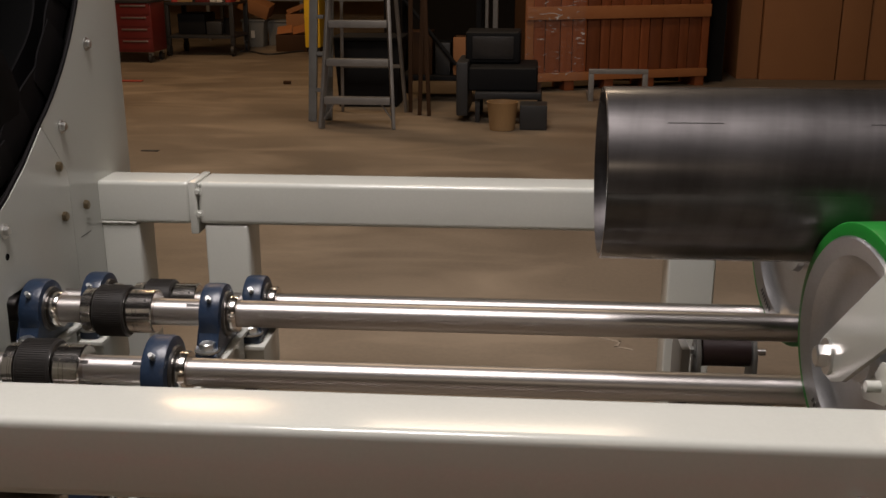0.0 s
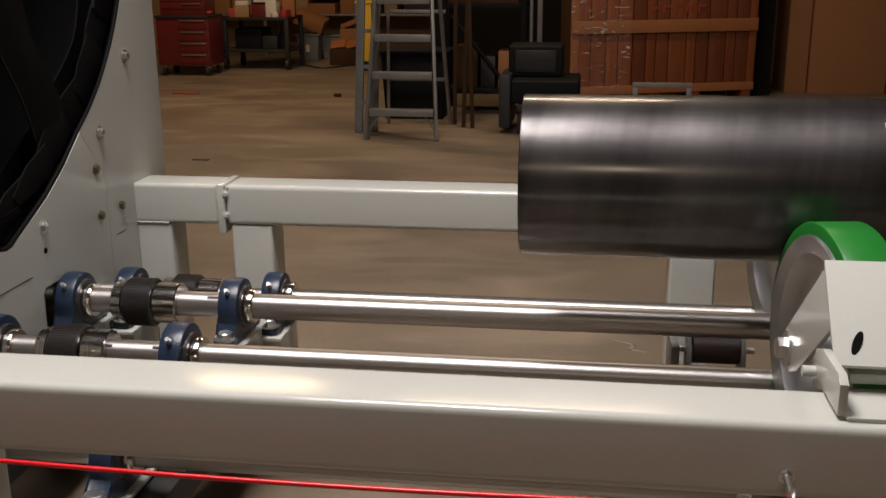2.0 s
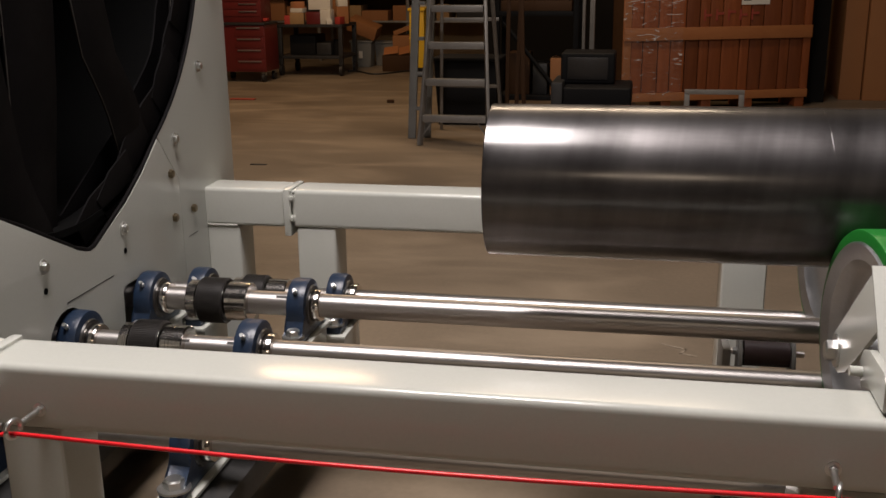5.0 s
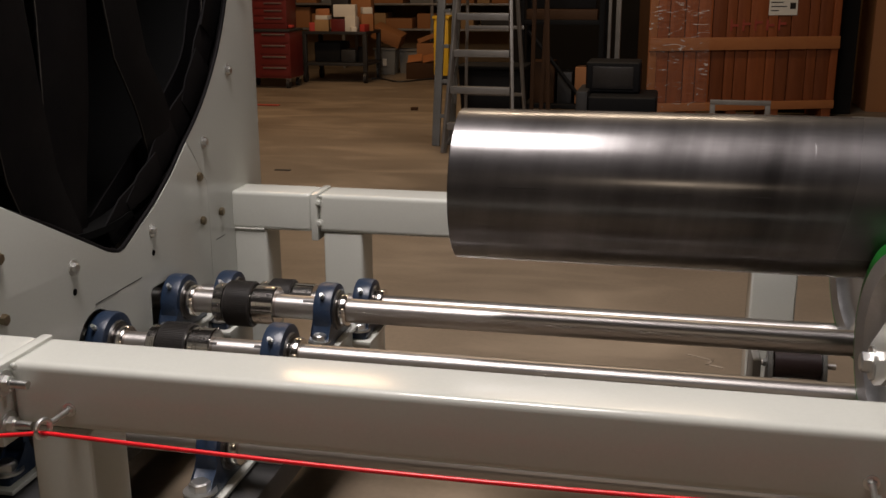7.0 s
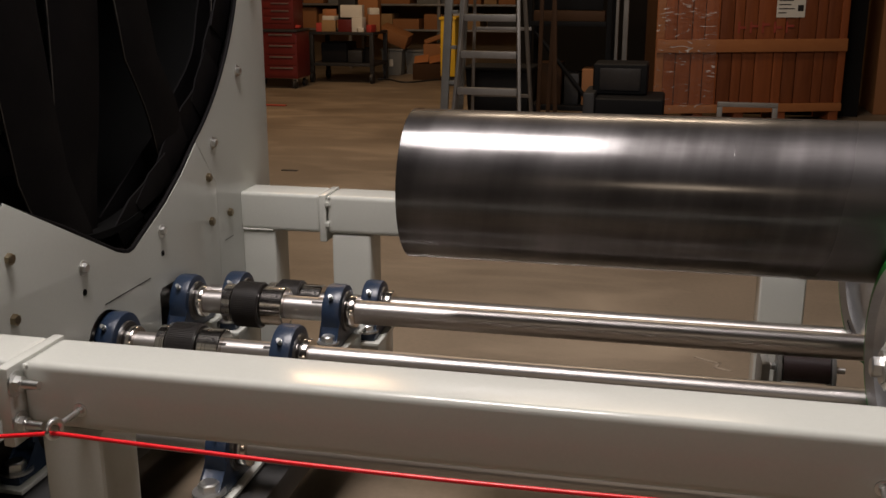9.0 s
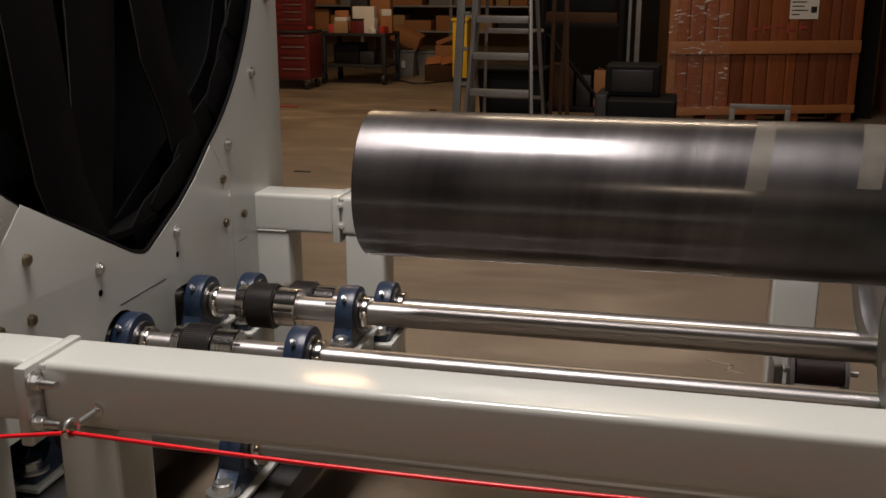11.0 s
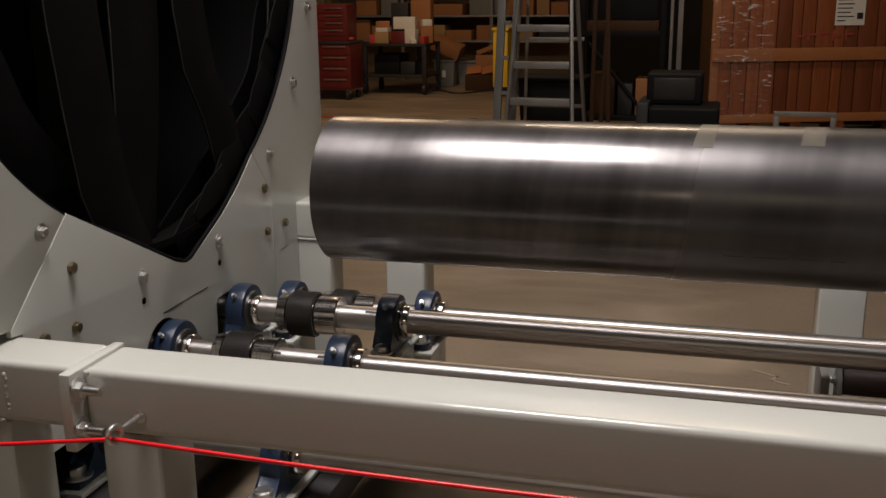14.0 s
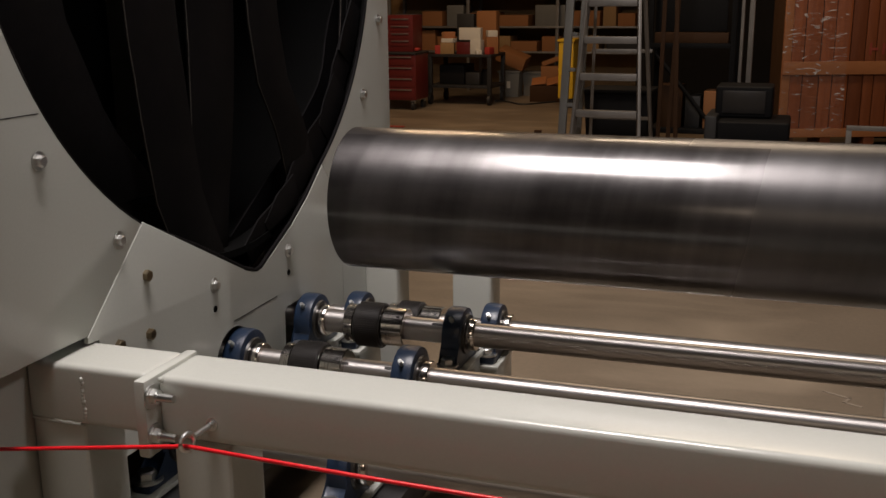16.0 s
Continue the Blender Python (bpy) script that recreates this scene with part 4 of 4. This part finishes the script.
def crate():
    at = (-0.1, 9.98, 0)
    t = thing("wooden_crate", at, "large reddish pine shipping crate wrapped in clear film", "crate")
    m = Matrix.Translation(at) @ Matrix.Rotation(radians(20), 4, "Z")
    W, D, H0, H1 = 1.99, 0.35, 0.1, 1.75
    rng = random.Random(3)
    n = 13
    edges = [0.08 + (W - 0.16) * (k + (rng.uniform(-0.22, 0.22) if 0 < k < n else 0)) / n for k in range(n + 1)]
    for k in range(n):
        x0, w = edges[k], edges[k + 1] - edges[k]
        d = 0.016 + rng.random() * 0.006
        part("plank", box(x0 + 0.005, x0 + w - 0.005, 0.03 - d, 0.03, H0 + 0.085, H1, 0.002, m=m), PINE, t)
    part("liner", box(0.041, W - 0.041, 0.033, 0.05, H0, H1 - 0.01, 0.001, m=m), DARK, t)
    # the left side board is a darker brown than the right one
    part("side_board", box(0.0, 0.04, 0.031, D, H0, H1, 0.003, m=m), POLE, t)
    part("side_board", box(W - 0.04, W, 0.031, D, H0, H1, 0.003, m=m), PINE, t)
    part("back_board", box(0.04, W - 0.04, D - 0.03, D, H0, H1, 0.003, m=m), PINE, t)
    part("lid", box(0.0, W, 0.0, D, H1 + 0.001, H1 + 0.03, 0.003, m=m), PINE, t)
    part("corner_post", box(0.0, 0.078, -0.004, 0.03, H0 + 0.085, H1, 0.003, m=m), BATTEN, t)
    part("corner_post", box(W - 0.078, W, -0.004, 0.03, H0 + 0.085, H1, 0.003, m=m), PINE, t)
    part("batten", box(0.0, W, -0.03, -0.0045, 0.705, 0.83, 0.003, m=m), BATTEN, t)
    part("batten", box(0.0, W, -0.02, 0.03, H0, H0 + 0.083, 0.003, m=m), BATTEN, t)
    for x in (0.02, 0.42, 0.85, 1.3, W - 0.12):
        part("runner", box(x, x + 0.1, 0.0, D, 0, H0 - 0.001, 0.003, m=m), PINE, t)
    part("shipping_label", box(1.22, 1.52, 0.0045, 0.006, 1.04, 1.35, m=m), WHITEP, t, "white shipping label with unreadable print")
    bars = bmesh.new()
    for k in range(6):
        box(1.24, 1.32 + rng.random() * 0.1, 0.003, 0.0044, 1.08 + k * 0.04, 1.09 + k * 0.04, 0, bars, m)
    box(1.44, 1.5, 0.003, 0.0044, 1.1, 1.16, 0, bars, m)
    part("print_bar", bars, BLACK_OX, t)
    for k in range(5):
        x0 = 0.83 + k * 0.125
        ink = box(x0, x0 + 0.022, 0.003, 0.0046, 0.89, 1.0, 0, None, m)
        box(x0 + 0.0225, x0 + 0.085, 0.003, 0.0046, 0.93 + 0.015 * (k % 3), 0.955 + 0.015 * (k % 3), 0, ink, m)
        part("stencil_bar", ink, INK, t, "unreadable faded red stencil")
    film = bmesh.new()
    cols, rows_ = 26, 40
    grid = []
    for i in range(cols + 1):
        x = -0.02 + 0.62 * i / cols
        col = []
        for j in range(rows_ + 1):
            z = H0 + 0.01 + (H1 - H0 - 0.02) * j / rows_
            y = -0.042 - 0.009 * abs(noise.noise((x * 7, 0.3, z * 14))) - 0.006 * noise.noise((x * 20, 2.0, z * 30))
            col.append(film.verts.new(m @ Vector((x, y, z))))
        grid.append(col)
    for a, b in zip(grid, grid[1:]):
        for j in range(rows_):
            film.faces.new((a[j], a[j + 1], b[j + 1], b[j]))
    part("stretch_film", film, FILM, t, "crinkled clear stretch film")
    return t


PLAN = stored(1.055)
crate()
PLAN = stored(1.08)
for k, (x0, x1, y0, h) in enumerate(((2.14, 2.36, 10.95, 1.9), (2.37, 3.15, 10.9, 2.0), (3.165, 3.46, 10.92, 1.95), (3.475, 4.5, 10.95, 2.05))):
    t = thing("cardboard_box", ((x0 + x1) / 2, y0 + 0.4, 0), "tall plain brown cardboard carton standing on the floor", "box", "cardboard cartons")
    part("carton", box(x0, x1, y0, y0 + 0.8, 0.0, h, 0.008), CARD, t)
    part("flap_tape", box((x0 + x1) / 2 - 0.03, (x0 + x1) / 2 + 0.03, y0 - 0.0012, y0 - 0.0002, h - 0.3, h - 0.01), TAN, t)
    if k == 1:
        bars = bmesh.new()
        for q in range(3):
            box(x0 + 0.25, x1 - 0.1 - 0.1 * q, y0 - 0.0014, y0 - 0.0004, 0.98 + q * 0.06, 1.005 + q * 0.06, 0, bars)
        part("print_bar", bars, DARK, t)

PLAN = stored(1.05)
# low grey metal stand before the crate
st = thing("metal_stand", (0.77, 9.5, 0), "low grey rectangular metal stand on the floor", "stand")
for x in (0.5, 1.0):
    part("upright", box(x, x + 0.05, 9.48, 9.53, 0, 0.255, 0.004), LADDER, st)
    part("foot", box(x, x + 0.05, 9.53, 9.9, 0, 0.05, 0.004), LADDER, st)
part("top_bar", box(0.5, 1.05, 9.48, 9.53, 0.256, 0.30, 0.004), LADDER, st)

PLAN = stored(1.04)
# dark stepped machine, bucket and column behind the ladder
db = thing("storage_bin", (-1.53, 9.05, 0), "black plastic bin standing behind the step ladder", "bin", "storage bins")
part("tub", prism([(-0.27, 0), (0.27, 0), (0.31, 0.6), (-0.31, 0.6)], 0.45, frame_of((-1.53, 9.5, 0), (1, 0, 0), (0, 0, 1)), 0.02), SOOT, db)
part("rim", box(-1.86, -1.2, 9.03, 9.52, 0.6005, 0.635, 0.01), SOOT, db)
mc = thing("floor_machine", (-0.35, 8.7, 0), "dark grey floor machine with a stepped body", "machine")
part("upper_body", box(-0.6, -0.13, 8.55, 8.95, 0.46, 0.73, 0.03, segments=3), SOOT, mc)
part("upper_panel", box(-0.54, -0.19, 8.535, 8.5495, 0.5, 0.69, 0.006), BLACK_OX, mc)
part("lower_body", box(-0.56, 0.02, 8.3, 8.95, 0.26, 0.459, 0.03, segments=3), SOOT, mc)
part("skirt", box(-0.66, -0.56, 8.3, 8.9, 0.05, 0.5, 0.02), DARK, mc)
part("chassis", box(-0.5, 0.05, 8.25, 8.95, 0.2, 0.259, 0.01), DARK, mc)
for x in (-0.5, 0.02):
    for y in (8.3, 8.85):
        part("leg", box(x, x + 0.04, y, y + 0.04, 0, 0.2, 0.003), DARK, mc)
bk = lathe([(0.001, 0.0), (0.1, 0.0), (0.125, 0.22), (0.128, 0.225), (0.12, 0.225), (0.096, 0.008), (0.001, 0.008)], Matrix.Translation((-0.26, 7.98, 0)), 28)
single("bucket", bk, TAN, (-0.26, 7.98, 0), "pale dirty plastic bucket on the floor", "bucket")
single("storage_box", box(-0.12, 0.1, 7.95, 8.2, 0, 0.2, 0.012), DARK, (0, 8.05, 0), "dark plastic box on the floor", "box")
for x, w in ((-0.47, 0.028), (-0.4, 0.045)):
    single("steel_column", box(x, x + w, 9.3, 9.36, 0, 5.7, 0.004), LADDER, (x, 9.33, 0), "slim grey steel upright behind the machine", "column", "steel columns")

PLAN = stored(1.04)
rack = thing("shelf_rack", (-0.85, 9.6, 0), "dark steel rack holding grey panels and clutter", "shelf rack")
for x in (-1.32, -0.56):
    for y in (9.42, 9.95):
        part("upright", box(x, x + 0.05, y, y + 0.05, 0, 2.4, 0.004), SOOT, rack)
for z in (1.0, 0.2, 1.7):
    part("shelf", box(-1.27, -0.56, 9.4, 10.0, z, z + 0.045, 0.003), SOOT, rack)
part("panel", box(-1.22, -0.6, 9.5, 9.54, 1.15, 1.6, 0.004), SOOT, rack)
part("stacked_board", box(-1.25, -0.58, 9.42, 9.6, 1.046, 1.14, 0.004), POLE, rack)
part("diagonal", rod((-1.24, 9.44, 0.95), (-0.75, 9.44, 0.35), 0.02, 10), SOOT, rack)
for k, (x, z, w, h, mm) in enumerate(((-1.2, 0.246, 0.22, 0.4, POLE), (-0.95, 0.246, 0.14, 0.3, DARK), (-0.78, 0.246, 0.18, 0.35, CARD))):
    single("storage_box", box(x, x + w, 9.5, 9.8, z, z + h, 0.006), mm, (x + w / 2, 9.65, z), "box stored on the dark rack", "box", "rack boxes")
PLAN = stored(1.0)
# closes the view behind rack and crate; its darkness is coloured in
slab("partition_wall", -1.75, 2.1, 11.6, 11.7, 0, 4.2, GLOOM, "plain partition behind the stored goods, gloom put into its colour", "wall")


# tool cabinet, cart and clutter at the back
def tool_cabinet():
    x0, x1, y0 = -5.72, -4.98, 12.85
    t = thing("tool_cabinet", ((x0 + x1) / 2, y0 + 0.25, 0), "red rolling tool cabinet with a top chest", "tool cabinet")
    part("body", box(x0, x1, y0, y0 + 0.5, 0.14, 0.77, 0.01), RED, t)
    part("worktop", box(x0 - 0.01, x1 + 0.01, y0 - 0.02, y0 + 0.51, 0.7705, 0.80, 0.006), DARK, t)
    part("chest", box(x0 + 0.02, x1 - 0.08, y0 + 0.12, y0 + 0.5, 0.801, 1.3, 0.01), RED, t)
    for k in range(4):
        z = 0.17 + k * 0.15
        dr = part("drawer", box(x0 + 0.3, x1 - 0.02, y0 - 0.008, y0 - 0.0005, z, z + 0.135, 0.003), RED, t)
        part("handle", box(x0 + 0.34, x1 - 0.06, y0 - 0.022, y0 - 0.0085, z + 0.105, z + 0.122, 0.003), ZINC, dr)
    for k in range(4):
        z = 0.88 + k * 0.1
        dr = part("drawer", box(x0 + 0.05, x1 - 0.11, y0 + 0.112, y0 + 0.1195, z, z + 0.085, 0.003), RED, t)
        part("handle", box(x0 + 0.34, x1 - 0.14, y0 + 0.098, y0 + 0.1115, z + 0.06, z + 0.074, 0.003), ZINC, dr)
    for x in (x0 + 0.06, x1 - 0.06):
        for y in (y0 + 0.06, y0 + 0.44):
            part("caster", rod((x - 0.02, y, 0.06), (x + 0.02, y, 0.06), 0.06, 20), DARK, t)
            part("caster_fork", box(x - 0.03, x + 0.03, y - 0.02, y + 0.02, 0.09, 0.139, 0.003), ZINC, t)


PLAN = stored(1.005)
tool_cabinet()


def cart():
    x0, x1, y0, y1 = -5.06, -4.1, 13.55, 14.3
    t = thing("work_cart", ((x0 + x1) / 2, (y0 + y1) / 2, 0), "dark steel rolling work cart loaded with clutter", "cart")
    for z in (0.24, 0.68):
        part("shelf", box(x0, x1, y0, y1, z, z + 0.04, 0.004), DARK, t)
    for x in (x0, x1 - 0.06):
        for y in (y0, y1 - 0.06):
            part("upright", box(x, x + 0.06, y, y + 0.06, 0.15, 0.679, 0.004), DARK, t)
            part("caster", rod((x + 0.01, y + 0.03, 0.075), (x + 0.05, y + 0.03, 0.075), 0.075, 20), DARK, t)
    part("lower_load", box(x0 + 0.12, x1 - 0.45, y0 + 0.16, y1 - 0.1, 0.2805, 0.56, 0.02), SOOT, t)
    part("lower_load", box(x1 - 0.42, x1 - 0.2, y0 + 0.1, y1 - 0.2, 0.2805, 0.46, 0.02), DARK, t)
    part("lower_load", rod((x1 - 0.13, y0 + 0.2, 0.2805), (x1 - 0.13, y0 + 0.2, 0.5), 0.06, 20), SOOT, t)
    top = 0.7205
    # width from, to, height from, to, depth from the front edge, material, turn in degrees
    load = [
        (-4.9, -4.7, 0, 0.16, 0.08, TAN, 12), (-4.88, -4.69, 0.1605, 0.22, 0.1, WHITEP, -9), (-4.86, -4.7, 0.2205, 0.31, 0.12, BATTEN, 17),
        (-4.76, -4.5, 0, 0.56, 0.45, DARK, 0), (-4.64, -4.44, 0, 0.17, 0.06, RED, 4), (-4.43, -4.27, 0, 0.2, 0.07, WHITEP, -6),
        (-4.61, -4.29, 0.2005, 0.37, 0.09, WHITEP, 3), (-4.44, -4.14, 0, 0.6, 0.42, CARD, -5), (-4.25, -4.08, 0, 0.24, 0.2, CARD, 20),
        (-4.24, -4.1, 0.2405, 0.33, 0.2, WHITEP, 32), (-4.98, -4.9, 0, 0.12, 0.05, SCARLET, 15), (-4.36, -4.28, 0, 0.06, 0.02, WHITEP, 30),
        (-4.2, -4.12, 0, 0.1, 0.05, SCARLET, -14), (-4.99, -4.84, 0, 0.3, 0.4, CARD, 8),
    ]
    for a, b, lo, hi, dy, mm, turn in load:
        mid, yy = (a + b) / 2, y0 + dy + 0.07
        f = Matrix.Translation((mid, yy, 0)) @ Matrix.Rotation(radians(turn), 4, "Z") @ Matrix.Translation((-mid, -yy, 0))
        single("parts_box", box(a, b, yy - 0.07, yy + 0.07, top + lo, top + hi, 0.006, m=f), mm, (mid, yy, top + lo), "small box of parts piled on the work cart", "box", "parts boxes")


PLAN = stored(1.018)
cart()
for x in (-5.42, -5.24, -5.1):
    single("rag", box(x, x + 0.16, 12.86, 12.96, 0.8005, 0.86 + 0.02 * math.sin(x * 9), 0.016), SCARLET, (x + 0.08, 12.9, 0.8), "crumpled red cloth on the tool cabinet", "rag", "red cloths")


def bin_(x, y, w, h, material, label):
    bm = prism([(-w / 2 * 0.86, 0), (w / 2 * 0.86, 0), (w / 2, h), (-w / 2, h)], w * 0.8, frame_of((x, y + w * 0.8, 0), (1, 0, 0), (0, 0, 1)), 0.01)
    t = thing("storage_bin", (x, y + w * 0.4, 0), label, "bin", "storage bins")
    part("tub", bm, material, t)
    part("rim", box(x - w / 2 - 0.02, x + w / 2 + 0.02, y - 0.02, y + w * 0.8 + 0.02, h + 0.0005, h + 0.03, 0.008), material, t)


PLAN = Matrix.Identity(4)
bin_(-4.1, 15.2, 0.34, 0.38, GREYP, "grey plastic bin with a pale sticker on the floor")
single("sticker", box(-4.13, -4.07, 15.17, 15.174, 0.14, 0.25), WHITEP, (-4.1, 15.17, 0.14), "pale sticker on the grey plastic bin", "sticker")
bin_(-3.78, 15.45, 0.32, 0.35, GREYP, "grey plastic bin on the floor by the wall")
f = Matrix.Translation((-4.33, 15.2, 0.578)) @ Matrix.Rotation(radians(22), 4, "Y") @ Matrix.Rotation(radians(10), 4, "X")
single("cardboard_box", box(0, 0.47, 0, 0.3, 0, 0.2, 0.006, m=f), CARD, (-4.0, 15.2, 0.4), "brown carton lying tilted on the bins", "box")
t = thing("cardboard_box", (-3.38, 14.75, 0), "dark brown open carton with raised flaps on the floor", "box")
part("carton", box(-3.6, -3.14, 14.55, 15.0, 0, 0.24, 0.006), POLE, t)
for k, (x0, x1, a) in enumerate(((-3.58, -3.36, -8), (-3.34, -3.14, -14))):
    f = Matrix.Translation((x0, 14.56, 0.243)) @ Matrix.Rotation(radians(a), 4, "Y") @ Matrix.Rotation(radians(38), 4, "X")
    part("flap", box(0, x1 - x0, 0, 0.16, 0, 0.006, 0.001, m=f), BATTEN, t)
single("cardboard_box", box(-3.55, -3.2, 15.05, 15.4, 0, 0.5, 0.006), CARD, (-3.38, 15.2, 0), "closed brown carton on the floor", "box")
f = Matrix.Translation((-3.62, 15.0, 0.44)) @ Matrix.Rotation(radians(-20), 4, "Y")
single("cardboard_box", box(0.1, 0.5, 0.1, 0.4, 0.02, 0.09, 0.006, m=f), CARD, (-3.4, 15.2, 0.5), "flattened brown carton lying askew on others", "box")
PLAN = stored(1.025)
yb = thing("yellow_bin", (-2.985, 13.6, 0), "tall yellow plastic waste bin on a dark base", "waste bin")
part("tub", box(-3.09, -2.88, 13.4, 13.85, 0.13, 0.92, 0.02), YELLOW, yb)
part("rib", box(-3.092, -2.878, 13.396, 13.854, 0.52, 0.545, 0.004), YELLOW, yb)
part("rim", box(-3.105, -2.865, 13.38, 13.87, 0.9, 0.94, 0.01), YELLOW, yb)
part("base", box(-3.06, -2.9, 13.45, 13.8, 0, 0.1295, 0.01), DARK, yb)

PLAN = stored(1.02)
sh = thing("storage_shelf", (-4.6, 16.2, 0), "open storage shelving with boxes along the back wall", "shelves")
for x in (-6.6, -5.2, -3.7, -2.2):
    for y in (15.8, 16.5):
        part("upright", box(x, x + 0.05, y, y + 0.05, 0, 2.6, 0.004), LADDER, sh)
for z in (0.62, 1.02, 1.5, 2.1):
    part("shelf", box(-6.6, -2.15, 15.78, 16.6, z, z + 0.03, 0.003), LADDER, sh)
rng = random.Random(21)
for z in (0.6505, 1.0505, 1.5305, 2.1305):
    x = -6.5
    while x < -2.5:
        w, h = 0.18 + rng.random() * 0.35, 0.14 + rng.random() * 0.2
        if rng.random() < 0.85:
            single("cardboard_box", box(x, x + w, 15.85 + rng.random() * 0.1, 16.4, z, z + h, 0.006), rng.choice([CARD, CARD, TAN, DARK, WHITEP, GREYP]), (x + w / 2, 16.1, z), "small stored carton on the back shelving", "box", "shelf cartons")
        x += w + 0.03 + rng.random() * 0.1
f = Matrix.Translation((-3.7, 15.5, 0)) @ Matrix.Rotation(radians(14), 4, "Y")
single("wooden_pole", box(-0.03, 0.03, -0.03, 0.03, 0, 1.9, 0.004, m=f), DARK, (-3.7, 15.5, 0), "dark pole leaning against the shelving", "pole")

PLAN = stored(1.02)
# litter on the floor
single("wood_scrap", box(-2.75, -2.67, 10.76, 10.81, 0, 0.035, 0.008), POLE, (-2.71, 10.78, 0), "small dark scrap of wood on the floor", "scrap")
single("wood_scrap", box(-2.9, -2.77, 7.0, 7.04, 0, 0.006, 0.002), DARK, (-2.83, 7.02, 0), "thin dark scrap lying on the floor", "scrap")
single("rag", box(-4.68, -4.38, 10.82, 10.9, 0, 0.014, 0.005), INK, (-4.53, 10.86, 0), "flat dull red rag on the floor", "rag")
hose = [(-4.2 + 0.9 * k / 20, 14.1 + 0.12 * math.sin(k * 0.4) - 0.25 * math.sin(k * 0.157), 0.012) for k in range(21)]
single("floor_cable", tube_path(hose, 0.012, 8), DARK, (-3.8, 14, 0), "dark cable lying on the floor", "cable")
PLAN = Matrix.Identity(4)
bm = bmesh.new()
for p, q in (((0.3, 3.65), (0.39, 3.6)), ((0.39, 3.6), (0.37, 3.55)), ((0.37, 3.55), (0.43, 3.525))):
    v = Vector((q[0] - p[0], q[1] - p[1], 0))
    f = Matrix.Translation((*p, 0)) @ Matrix.Rotation(math.atan2(v.y, v.x), 4, "Z")
    box(-0.008, v.length + 0.004, -0.006, 0.006, 0, 0.0022, 0, bm, f)
single("floor_scuff", bm, CHALK, (0.36, 3.57, 0), "pale zigzag scuff of dried paint on the floor", "scuff")


# ---------- what moves ----------
def motions():
    spin = 108.0
    ends = dict(PIPE_END)
    steps = [k * 0.5 for k in range(33)]
    for t in steps:
        if t not in ends:
            t0, x0 = max(p for p in PIPE_END if p[0] < t)
            t1, x1 = min(p for p in PIPE_END if p[0] > t)
            ends[t] = x0 + (x1 - x0) * (t - t0) / (t1 - t0)
    walk(pipe, [(t, pose(ends[t], PIPE_Y, PIPE_Z, spin * t)) for t in steps])
    roll = -spin * PIPE_R / WR
    for wheel, place, skew in wheels:
        walk(wheel, [(t, Matrix.Translation(place) @ Matrix.Rotation(radians(skew), 4, "Z") @ Matrix.Rotation(radians(roll * t), 4, "X")) for t in steps])


motions()
